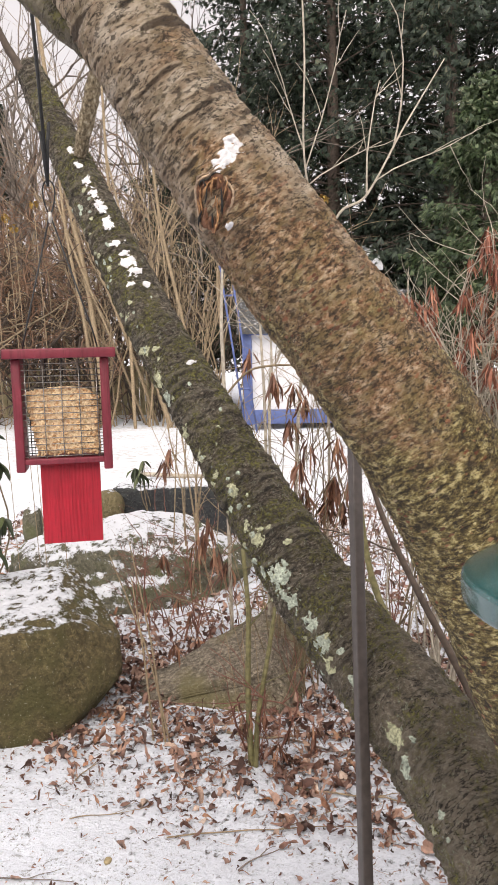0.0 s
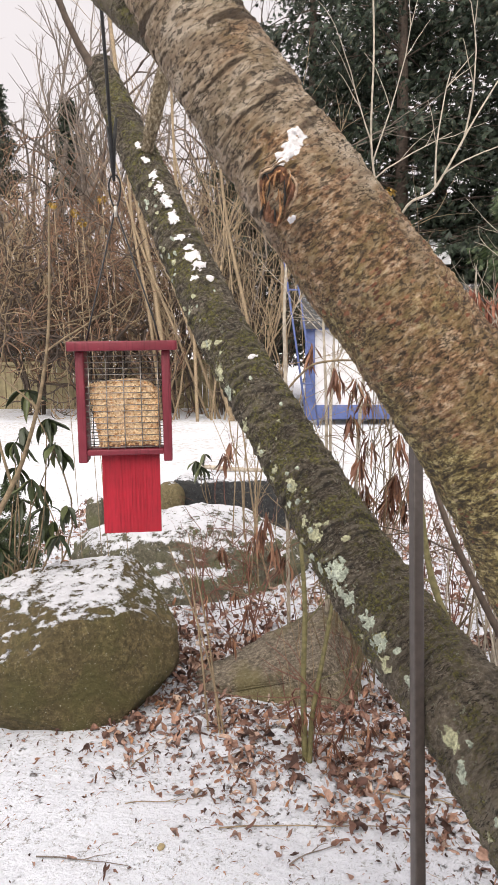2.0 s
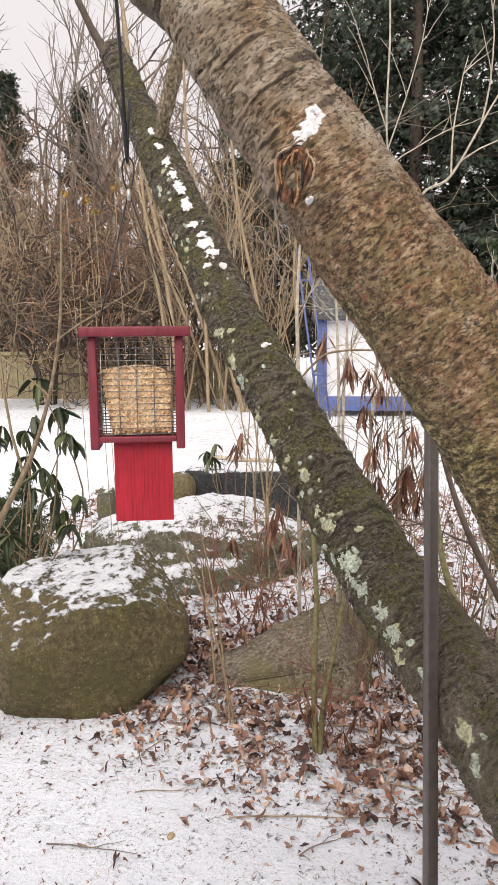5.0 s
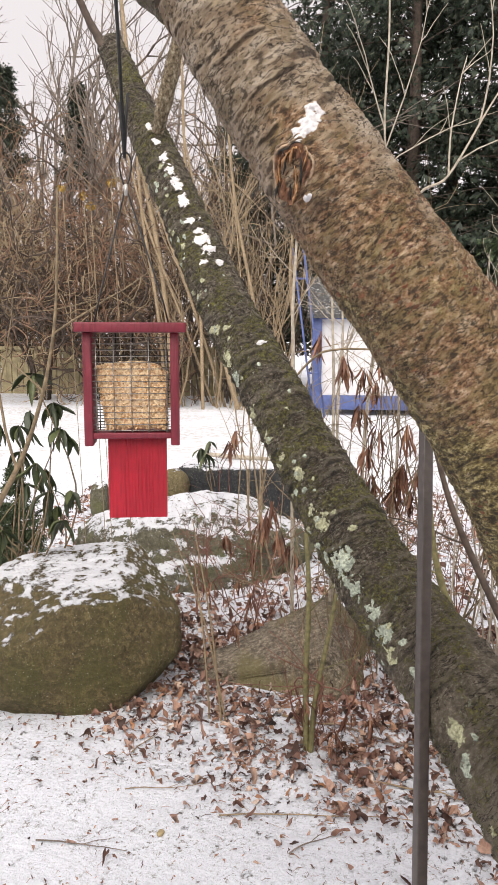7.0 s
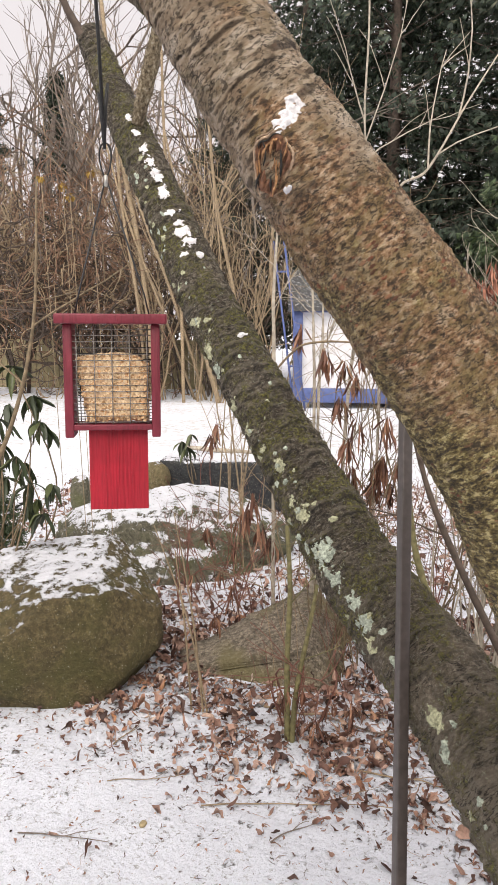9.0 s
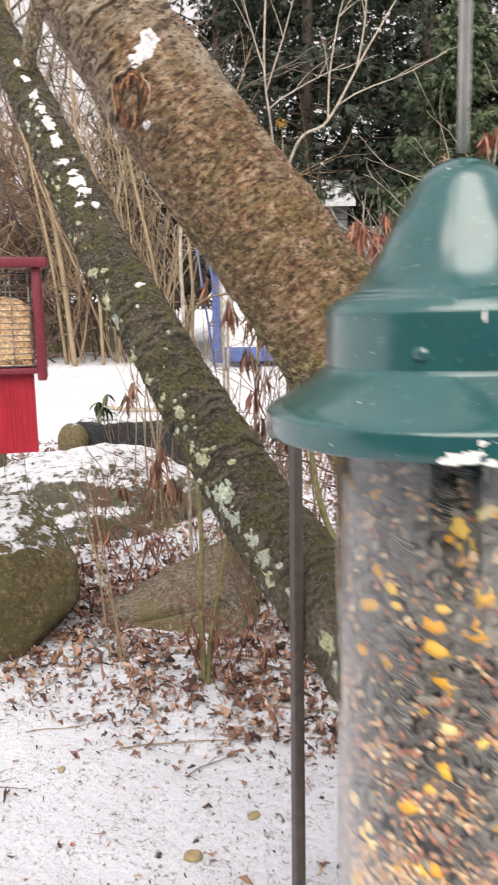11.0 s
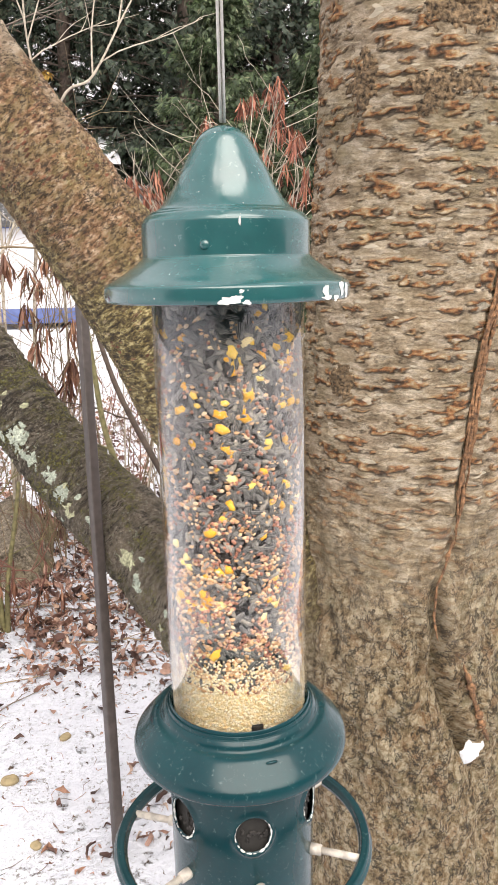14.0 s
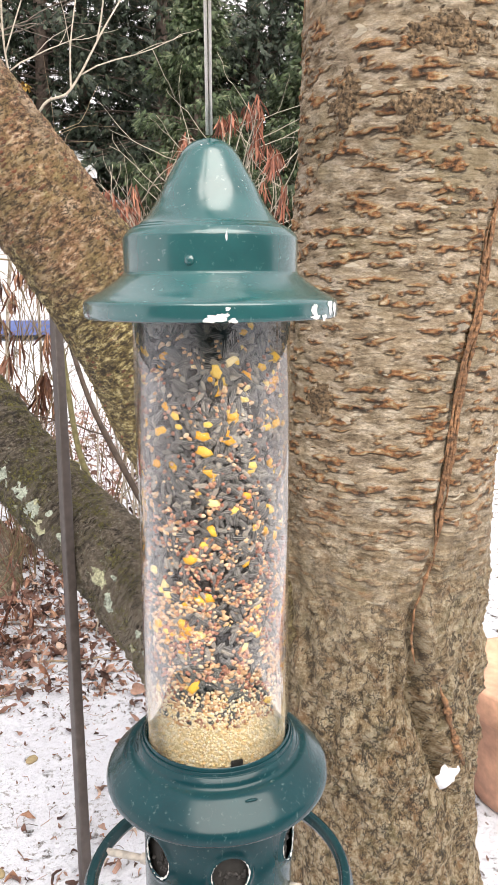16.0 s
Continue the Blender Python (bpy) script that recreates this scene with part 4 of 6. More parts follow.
MAT["seam"] = plain("torn_bark", (0.24, 0.125, 0.06), 0.8, vary=0.75, scale=150, bump=0.006)
make_seam()
MAT["scar_bark"] = plain("scar_bark", (0.2, 0.135, 0.075), 0.85, vary=0.85, scale=170, bump=0.008)
MAT["splinter_wood"] = plain("orange_splinters", (0.42, 0.22, 0.1), 0.8, vary=0.6, scale=150, bump=0.003)
MAT["limb_scar"] = plain("callus", (0.4, 0.28, 0.19), 0.78, vary=0.55, scale=120, bump=0.003)
make_knot()
for k, (z, turn, wide, high) in enumerate([(1.846, 2, 0.03, 0.012), (1.856, 12, 0.022, 0.015), (1.838, -12, 0.018, 0.006), (1.787, -28, 0.008, 0.006)]):
    p, n, d = on_stem(LIMB, z, turn)
    g = Geo()
    sheet(g, "limb", p, n, d, wide, high, 40 + k, 0.0012, 0.3, 0.0014, 95)
    part("snow_patch", g, "thin_snow", limb, "thin patch of snow")

p, n, d = on_stem(TRUNK, 0.585, 20, -0.016)
g = Geo()
crust(g, p, n, d, 0.022, 71, 0.014, 1.0, 0.2)
crust(g, p + Vector((0.014, 0, 0.012)), n, d, 0.013, 73, 0.012, 1.4, 0.2)
part("snow_patch", g, "snow", cherry, "clot of snow in a bark hollow")

# rough scars of lost branches high on the trunk
for k, (z, turn, wide, high) in enumerate([(1.755, -22, 0.075, 0.022), (1.73, -30, 0.02, 0.02), (1.775, -62, 0.03, 0.05), (1.86, -14, 0.07, 0.03), (1.3, -62, 0.03, 0.03)]):
    p, n, d = on_stem(TRUNK, z, turn)
    g = Geo()
    sheet(g, "trunk", p, n, Vector((0, 0, 1)), wide, high, 90 + k, 0.0035, 0.2, 0.0022, 75)
    part("bark_scar", g, "scar_bark", cherry, "rough dark scar of a lost branch")

# snow, lichen and scars of the mossy bole
for k, (z, turn, wide, high) in enumerate([(2.31, 20, 0.012, 0.03), (2.25, 20, 0.016, 0.026), (2.19, 20, 0.018, 0.034), (2.14, 22, 0.018, 0.03), (2.085, 24, 0.02, 0.036), (2.02, 22, 0.024, 0.03), (1.945, 18, 0.03, 0.016),
                                           (1.9, 24, 0.02, 0.018), (1.865, 22, 0.03, 0.034), (1.83, 30, 0.026, 0.024), (1.79, 6, 0.018, 0.014), (1.77, 40, 0.018, 0.014), (1.51, 40, 0.022, 0.009)]):
    p, n, d = on_stem(BOLE, z, turn)
    g = Geo()
    sheet(g, "bole", p, n, d, wide, high, k, 0.002, 0.24, 0.0026, 75)
    part("snow_patch", g, "thin_snow", bole, "small patch of snow on the bark")
rnd = random.Random(5)
spots = [(0.99, -22, 0.056, 0), (0.945, -24, 0.04, 0), (0.905, -16, 0.03, 0), (1.08, -24, 0.036, 1), (1.115, -30, 0.022, 1), (1.19, -16, 0.026, 1), (0.87, -22, 0.036, 0), (0.845, -32, 0.026, 1), (1.02, -44, 0.022, 0),
         (1.53, -42, 0.04, 1), (1.48, -50, 0.03, 0), (1.30, -45, 0.026, 1), (1.25, -36, 0.02, 1), (1.38, -50, 0.024, 1), (0.74, -20, 0.036, 1), (0.70, -34, 0.03, 0), (0.80, -10, 0.026, 0), (1.62, -46, 0.024, 1), (1.72, -40, 0.02, 1)]
for _ in range(90):
    spots.append((rnd.uniform(0.62, 2.2), rnd.gauss(-30, 26), rnd.uniform(0.007, 0.016), rnd.random() < 0.5))
for k, (z, turn, size, yellow) in enumerate(spots):
    p, n, d = on_stem(BOLE, z, turn)
    g = Geo()
    sheet(g, "bole", p, n, d, size * 0.95, size, 300 + k, 0.0022, 0.42, 0.0022 if size < 0.02 else 0.0028, 70)
    if g.f:
        part("lichen", g, "yellow_lichen" if yellow else "lichen", bole)


# ---- tube feeder ----
FEED = Vector((0.232, 0.374, 0.0))


def make_tube_feeder():
    base = thing("tube_bird_feeder", "green metal tube bird feeder full of mixed seed", "bird feeder", (FEED.x, FEED.y, 0.93))
    c = (FEED.x, FEED.y, 0)
    cap = Geo()
    prof = [(0.0018, 1.604), (0.006, 1.6032), (0.0115, 1.6005), (0.016, 1.596), (0.0195, 1.5895), (0.0228, 1.582), (0.0268, 1.5725), (0.0312, 1.562), (0.0358, 1.552), (0.0398, 1.5455), (0.0416, 1.5438), (0.0432, 1.5432), (0.0528, 1.5422), (0.0554, 1.5408),
            (0.0575, 1.5385), (0.0592, 1.536), (0.0597, 1.533), (0.0597, 1.5135), (0.0602, 1.511), (0.0625, 1.5085), (0.068, 1.504), (0.076, 1.4985), (0.083, 1.4945), (0.0868, 1.4918), (0.0876, 1.4895), (0.0876, 1.4825), (0.0866, 1.4802), (0.0852, 1.4806), (0.0850, 1.489), (0.075, 1.496), (0.0585, 1.507), (0.0575, 1.532), (0.036, 1.543), (0.02, 1.575), (0.002, 1.598)]
    prof = [(r * 0.968 if r > 0.03 else r, 1.5405 + (z - 1.541) * (0.91 if z > 1.541 else 0.93)) for r, z in prof]
    prof = [(r * (1 + 3.2 * max(0, 1.603 - z)) if r < 0.044 and z > 1.538 else r, z) for r, z in prof]
    fine = spline(prof, 150)
    cap.lathe([(max(0.0008, r), z) for r, z in fine], 128, c)
    cap_ob = part("cap", cap, "green", base, "stepped green enamel cap with chipped rim")
    # rivet and seam
    g = Geo()
    a = radians(-118)
    n = Vector((math.cos(a), math.sin(a), 0))
    g.ellipsoid(Matrix.LocRotScale(Vector(c) + n * 0.0578 + Vector((0, 0, 1.5195)), n.to_track_quat("Z", "Y"), (0.0032, 0.0032, 0.0016)), 14, 8)
    part("rivet", g, "green", cap_ob)
    # bare chips on the rim
    rn = random.Random(8)
    for a0, w, z, h in [(-104, 0.007, 1.4822, 0.0022), (-101, 0.0035, 1.4838, 0.002), (-97, 0.0025, 1.4812, 0.0012), (-58, 0.0035, 1.4862, 0.0038), (-57, 0.005, 1.4818, 0.0012), (-44, 0.0038, 1.488, 0.0042), (-38, 0.003, 1.486, 0.0045), (-50, 0.0035, 1.4815, 0.0018), (-99, 0.0015, 1.4885, 0.001), (-96, 0.0006, 1.533, 0.0022)]:
        g = Geo()
        rr = 0.0583 if z > 1.5 else 0.08515
        z = 1.5405 + (z - 1.541) * 0.93
        k = 18
        ring = []
        for j in range(k):
            t = 2 * math.pi * j / k
            q = 1 + 0.5 * (rn.random() - 0.5) + 0.2 * math.sin(3 * t + a0)
            aa = radians(a0) + w * math.cos(t) * q / rr
            ring.append((c[0] + rr * math.cos(aa), c[1] + rr * math.sin(aa), z + h * math.sin(t) * q))
        mid = (c[0] + rr * math.cos(radians(a0)), c[1] + rr * math.sin(radians(a0)), z)
        g.add([mid, *ring], [(0, 1 + j, 1 + (j + 1) % k) for j in range(k)])
        part("paint_chip", g, "chip", cap_ob)
    # hanging wire
    g = Geo()
    for dx in (-0.0012, 0.0012):
        g.tube([(c[0] + dx, c[1], 1.60), (c[0] + dx * 1.3, c[1], 1.75), (c[0] + dx, c[1], 1.95), (c[0] - 0.004 + dx, c[1], 2.52)], [0.0011] * 4, 10)
    part("hanging_wire", g, "wire", base, "thin steel hanging wire")
    # clear tube
    g = Geo()
    g.lathe([(0.0535, 1.166), (0.0535, 1.49), (0.0520, 1.49), (0.0520, 1.166)], 96, c, close=True)
    tube = part("clear_tube", g, "clear", base, "clear plastic seed tube")
    tube.visible_shadow = False
    # what is in it
    rn = random.Random(3)
    g = Geo()
    g.lathe([(0.001, 1.2095), (0.0475, 1.2105), (0.0475, 1.488), (0.001, 1.489)], 40, c)
    part("seed_core", g, "seed_dark", tube, kind="stuff")
    g = Geo()
    prof = [(0.001, 1.1695), (0.0498, 1.1695)] + [(0.0498, 1.171 + 0.0025 * i) for i in range(17)] + [(0.049, 1.213), (0.001, 1.213)]
    g.lathe(prof, 160, c)
    for i, v in enumerate(g.v):
        q = Vector(v)
        k = 0.0007 * noise.noise(q * 700) if 1.17 < q.z < 1.212 else 0.0
        r = Vector((q.x - c[0], q.y - c[1], 0))
        if r.length > 0.03:
            q += r.normalized() * k
            q.z += 0.006 * noise.noise(Vector((q.x * 60, q.y * 60, 2))) if q.z > 1.207 else 0
        g.v[i] = tuple(q)
    part("fine_seed", g, "fines", tube, "pale fine millet at the bottom", kind="stuff")

    def scatter(name, count, size, zs, mat, label, jitter=0.25, long_axis=True, squash=0.6, inset=0.0015, nu=6, nv=4, dens=None, clump=0, striped=False):
        g = Geo()
        made = 0
        while made < count:
            z = rn.uniform(*zs)
            if dens and rn.random() > dens(z):
                continue
            a = rn.uniform(0, 2 * math.pi)
            if clump and noise.noise(Vector((math.cos(a) * 4 + clump, math.sin(a) * 4, z * 55))) < rn.uniform(-0.25, 0.3):
                continue
            k = rn.uniform(1 - jitter, 1 + jitter)
            n = Vector((math.cos(a), math.sin(a), 0))
            depth = rn.uniform(inset, inset + 0.0028)
            tang = Vector((-math.sin(a), math.cos(a), 0))
            tilt = rn.gauss(0, 0.5) if long_axis else rn.uniform(0, 3.14)
            run = tang * math.cos(tilt) + Vector((0, 0, 1)) * math.sin(tilt)
            run = (run + n * rn.gauss(0, 0.12)).normalized()
            side = n.cross(run).normalized()
            nn = run.cross(side)
            sx, sy, sz = (s * k * 0.5 for s in size)
            m = Matrix((run * sx, side * sy, nn * sz)).transposed().to_4x4()
            m.translation = Vector(c) + n * (0.0518 - depth - sz * 0.6) + Vector((0, 0, z))
            k0 = len(g.v)
            g.ellipsoid(m, nu, nv)
            if striped:
                back = m.inverted()
                g.rest += [tuple(back @ Vector(q)) for q in g.v[k0:]]
            made += 1
        part(name, g, mat, tube, label, kind="stuff")

    scatter("sunflower_seeds", 5200, (0.0102, 0.0036, 0.003), (1.208, 1.488), "sunflower", "black sunflower seeds", 0.25, False, inset=0.0008, nu=8, nv=6, striped=True)
    scatter("cracked_corn", 360, (0.0096, 0.006, 0.004), (1.216, 1.482), "corn", "yellow cracked corn", 0.45, inset=0.0003, nu=5, nv=4, clump=3)
    scatter("red_millet", 4200, (0.0028, 0.0028, 0.0026), (1.205, 1.46), "millet", "red millet grains", 0.2, False, inset=0.0003, dens=lambda z: 0.2 + 0.8 * smooth(1.42, 1.25, z), clump=17)
    scatter("pale_kernels", 4600, (0.0038, 0.0024, 0.002), (1.205, 1.475), "kernel", "pale kernels and hulls", 0.45, inset=0.0003, nu=5, dens=lambda z: 0.15 + 0.85 * smooth(1.40, 1.23, z), clump=9)
    scatter("millet_grains", 13000, (0.0021, 0.0019, 0.0018), (1.169, 1.234), "grit", "pale millet grains", 0.3, False, inset=0.0, nu=5, nv=3, dens=lambda z: smooth(1.236, 1.212, z))
    # collar and skirt
    g = Geo()
    prof = [(0.0505, 1.158), (0.0538, 1.1590), (0.0541, 1.1650), (0.0546, 1.1662), (0.0553, 1.1650), (0.0557, 1.1630), (0.0566, 1.1636), (0.0572, 1.1610), (0.0582, 1.1606), (0.0600, 1.1580), (0.0650, 1.1540), (0.0720, 1.1480), (0.0800, 1.1405), (0.0855, 1.1345), (0.0876, 1.1305), (0.0882, 1.1265), (0.0870, 1.1228), (0.0845, 1.1222), (0.0800, 1.126), (0.0700, 1.133), (0.0600, 1.138)]
    prof = [(r * (0.955 if r > 0.06 else 1), z + 0.012 + (0.004 if r > 0.07 else 0)) for r, z in prof]
    g.lathe([tuple(p) for p in spline(prof, 110)], 128, c)
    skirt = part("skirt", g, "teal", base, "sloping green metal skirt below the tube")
    g = Geo()
    g.ellipsoid(Matrix.LocRotScale(Vector(c) + Vector((0.004, -0.0712, 1.1622)), Euler((radians(-38), 0, 0)), (0.0048, 0.0022, 0.0012)), 16, 6)
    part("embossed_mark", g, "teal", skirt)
    g = Geo()
    g.block((c[0] - 0.0045, c[1] - 0.0525, 1.162), (c[0] + 0.0045, c[1] - 0.0495, 1.1805), 0.0014)
    part("tube_tab", g, "dark", skirt)
    # port body with round feeding holes
    R, top, low = 0.0575, 1.150, 0.925
    seg, rows = 180, 110
    holes = [(-97 + 60 * k, 1.0935) for k in range(6)]
    hx, hz = 0.0128, 0.0145
    g = Geo()
    for i in range(rows + 1):
        z = top + (low - top) * i / rows
        for j in range(seg):
            a = 2 * math.pi * j / seg
            rr = R
            zz, aa = z, a
            for ha, hc in holes:
                da = (a - radians(ha) + math.pi) % (2 * math.pi) - math.pi
                x, y = da * R, z - hc
                q = math.hypot(x / hx, y / hz)
                if 0.001 < q < 1.0:
                    aa = radians(ha) + x / q / R
                    zz = hc + y / q
                if q < 1.45:
                    rr = R + 0.0022 * math.exp(-((q - 1.15) / 0.14) ** 2)
            g.v.append((c[0] + rr * math.cos(aa), c[1] + rr * math.sin(aa), zz))
    for i in range(rows):
        for j in range(seg):
            a = 2 * math.pi * (j + 0.5) / seg
            z = top + (low - top) * (i + 0.5) / rows
            if any(math.hypot(((a - radians(ha) + math.pi) % (2 * math.pi) - math.pi) * R / hx, (z - hc) / hz) < 0.97 for ha, hc in holes):
                continue
            g.f.append((i * seg + j, (i + 1) * seg + j, (i + 1) * seg + (j + 1) % seg, i * seg + (j + 1) % seg))
    g.lathe([(R, low), (R - 0.002, low - 0.003), (0.001, low - 0.003)], 96, c)
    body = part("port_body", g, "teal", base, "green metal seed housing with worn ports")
    # near-black cylinder just behind the ports, painting the shade inside them
    g = Geo()
    g.lathe([(0.001, 1.155), (0.0535, 1.155), (0.0535, 0.93), (0.001, 0.93)], 64, c)
    part("inner_wall", g, "dark", body)
    for ha, hc in holes:
        g = Geo()
        ring, rad = [], []
        for i in range(41):
            t = math.pi * (0.75 + 1.6 * i / 40)
            aa = radians(ha) + hx * 1.07 * math.cos(t) / R
            ring.append((c[0] + (R + 0.001) * math.cos(aa), c[1] + (R + 0.001) * math.sin(aa), hc + hz * 1.07 * math.sin(t)))
            rad.append(0.0003 + 0.0019 * abs(noise.noise(Vector((t * 2.6, ha, 0)))) * math.sin(math.pi * i / 40))
        g.tube(ring, rad, 8)
        part("worn_edge", g, "chip", body, "bare metal worn through the paint")
        g = Geo()
        for _ in range(12):
            aa = radians(ha) + rn.uniform(-0.2, 0.2)
            rr = 0.0545
            m = Matrix.LocRotScale((c[0] + rr * math.cos(aa), c[1] + rr * math.sin(aa), hc + rn.uniform(-0.011, 0.003)), Euler((rn.random() * 6, rn.random() * 6, rn.random() * 6)), (0.0024, 0.0016, 0.0014))
            g.ellipsoid(m, 5, 4)
        part("port_seed", g, "seed_dark", body, "seed showing in the port", kind="stuff")
        # perch
        a = radians(ha + 4)
        n = Vector((math.cos(a), math.sin(a), 0))
        g = Geo()
        g.tube([Vector(c) + n * 0.057 + Vector((0, 0, 1.046)), Vector(c) + n * 0.066 + Vector((0, 0, 1.046))], [0.0046, 0.0042], 12)
        g.tube([Vector(c) + n * 0.062 + Vector((0, 0, 1.046)), Vector(c) + n * 0.085 + Vector((0, 0, 1.0458)), Vector(c) + n * 0.1015 + Vector((0, 0, 1.0455))], [0.0027, 0.003, 0.003], 12)
        part("perch", g, "pale_wood", base, "weathered pale wooden perch peg")
    g = Geo()
    tor = []
    for i in range(28):
        t = 2 * math.pi * i / 28
        k = 1 + 0.10 * math.cos(6 * t)
        tor.append((0.1005 + 0.005 * k * math.cos(t), 1.0455 + 0.0054 * k * math.sin(t)))
    g.lathe(tor, 128, c, close=True)
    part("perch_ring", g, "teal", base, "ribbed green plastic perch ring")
    base.rotation_euler = (radians(-1.4), radians(-0.75), 0)
    base.location, base.scale = (0.2454, 0.3889, 0.8974), (1.055, 1.055, 1.055)


make_tube_feeder()


# ---- suet feeder ----
def make_suet_feeder():
    cx, cy = -0.3275, 1.468
    ob = thing("suet_feeder", "red wooden suet feeder with wire cage and tail board", "bird feeder", (cx, cy, 1.255))
    g = Geo()
    g.block((cx - 0.104, cy - 0.052, 1.589), (cx + 0.104, cy + 0.052, 1.606), 0.0025)
    part("roof", g, "dull_red", ob, "faded red wooden roof board")
    for s in (-1, 1):
        g = Geo()
        x0, x1 = sorted((cx + s * 0.0905, cx + s * 0.0735))
        g.block((x0, cy - 0.034, 1.391), (x1, cy + 0.034, 1.589), 0.003)
        part("side_post", g, "dull_red", ob, "dull red wooden side")
    g = Geo()
    g.block((cx - 0.0735, cy - 0.034, 1.404), (cx + 0.0735, cy + 0.034, 1.414), 0.0015)
    part("bottom_rail", g, "dull_red", ob)
    g = Geo()
    # tail board with ploughed grooves
    n = 90
    xs = [-0.0565 + 0.113 * i / n for i in range(n + 1)]
    rg = random.Random(4)
    cuts = [-0.022 + 0.0065 * k + rg.uniform(-0.001, 0.001) for k in range(9)]
    front = []
    for x in xs:
        d = sum(0.0022 * math.exp(-((x - q) / 0.0009) ** 2) for q in cuts)
        front.append(d)
    zs = [1.257 + (1.405 - 1.257) * k / 24 for k in range(25)]
    verts = []
    for z in zs:
        for x, d in zip(xs, front):
            w = 0.0012 * noise.noise(Vector((x * 30, z * 14, 7)))
            verts.append((cx + 0.008 + x + w * 0.8, cy - 0.009 + d + 0.0003 * noise.noise(Vector((x * 400, z * 30, 1))), z))
    faces = [(k * (n + 1) + i, k * (n + 1) + i + 1, (k + 1) * (n + 1) + i + 1, (k + 1) * (n + 1) + i) for k in range(24) for i in range(n)]
    g.add(verts, faces)
    g.block((cx + 0.008 - 0.0567, cy - 0.0083, 1.2568), (cx + 0.008 + 0.0567, cy + 0.009, 1.4052), 0.0012)
    part("tail_board", g, "red", ob, "bright red grooved tail board")
    # wire cage; the front wires' silvery glint is put into a paler colour
    for back in (0, 1):
        y = cy - 0.030 + 0.058 * back
        for k in range(16):
            g = Geo()
            z = 1.418 + 0.0108 * k
            g.tube([(cx - 0.073, y, z), (cx + 0.073, y, z)], [0.0008] * 2, 6)
            part("cage_wire", g, "cage" if back == 0 else "black", ob)
        for k in range(5):
            g = Geo()
            x = cx - 0.066 + 0.033 * k
            g.tube([(x, y - 0.0016, 1.414), (x, y - 0.0016, 1.588)], [0.0010] * 2, 6)
            part("cage_wire", g, "cage" if back == 0 else "black", ob)
    # suet cake, crumbly, slumped to one side
    g = Geo()
    nx, nz = 34, 32
    rs = random.Random(9)

    def cake(u, w):
        x = -0.068 + 0.136 * u + 0.018 * (1 - w) * (1 - u)
        z = 1.419 + (0.112 + 0.008 * math.sin(u * 3) - 0.012 * smooth(0.8, 1, u)) * w
        return x, z
    for face in (-1, 1):
        for k in range(nz + 1):
            for i in range(nx + 1):
                x, z = cake(i / nx, k / nz)
                q = Vector((x, z, face))
                edge = smooth(0, 0.08, min(i / nx, 1 - i / nx, k / nz, 1 - k / nz))
                y = face * (0.016 + 0.006 * edge) + face * (0.0022 * noise.noise(q * 160) + 0.0015 * noise.noise(q * 380))
                g.v.append((cx + x + 0.0015 * noise.noise(q * 150), cy - 0.004 + y, z + 0.002 * noise.noise(q * 120)))
    m = (nx + 1) * (nz + 1)
    for k in range(nz):
        for i in range(nx):
            a = k * (nx + 1) + i
            g.f += [(a, a + 1, a + nx + 2, a + nx + 1), (m + a, m + a + nx + 1, m + a + nx + 2, m + a + 1)]
    rim = [i for i in range(nx + 1)] + [k * (nx + 1) + nx for k in range(1, nz + 1)] + [nz * (nx + 1) + i for i in range(nx - 1, -1, -1)] + [k * (nx + 1) for k in range(nz - 1, 0, -1)]
    for a, b in zip(rim, rim[1:] + rim[:1]):
        g.f.append((b, a, m + a, m + b))
    cake_ob = part("suet_cake", g, "suet_body", ob, "tan crumbly suet cake with seeds, partly eaten")
    g = Geo()
    for _ in range(900):
        x, z = cake(rs.random(), rs.random())
        s = rs.uniform(0.0012, 0.0028)
        g.ellipsoid(Matrix.LocRotScale((cx + x, cy - 0.004 - 0.0215 + rs.uniform(-0.001, 0.0012), z), Euler((rs.random() * 6, rs.random() * 6, 0)), (s * 1.4, s, s * 0.8)), 5, 4)
    part("suet_crumbs", g, "suet", cake_ob, kind="stuff")
    # cables
    hole = 0.072
    knot_p = (cx - 0.006, cy, 1.838)
    for s in (-1, 1):
        g = Geo()
        g.tube([(cx + s * hole, cy, 1.60), (cx + s * hole * 0.86, cy, 1.64), knot_p], [0.0016] * 3, 8)
        part("cable", g, "black", ob, "thin black coated cable")
    g = Geo()
    loop = [(cx - 0.006 + 0.0105 * math.sin(t) * (1 - 0.35 * math.cos(t)), cy, 1.866 - 0.028 * math.cos(t)) for t in [2 * math.pi * i / 24 for i in range(25)]]
    g.tube(loop, [0.0016] * 25, 8, cap=False)
    part("cable_loop", g, "black", ob)
    g = Geo()
    g.tube([(cx - 0.006, cy, 1.823), (cx - 0.006, cy, 1.841)], [0.0036, 0.0036], 10)
    part("crimp", g, "wire", ob, "small metal crimp")
    g = Geo()
    g.tube([(cx - 0.007, cy, 1.884), (cx - 0.004, cy, 1.95), (cx + 0.001, cy, 1.99)], [0.0028, 0.0032, 0.0028], 8)
    g.tube([(cx - 0.007, cy, 1.884), (cx - 0.012, cy, 1.94), (cx - 0.016, cy, 1.975)], [0.0028, 0.003, 0.0024], 8)
    g.tube([(cx - 0.007, cy, 1.884), (cx - 0.013, cy - 0.005, 2.05), (cx - 0.02, cy - 0.03, 2.22), (cx - 0.02, cy - 0.04, 2.3)], [0.003, 0.0034, 0.0034, 0.0034], 8)
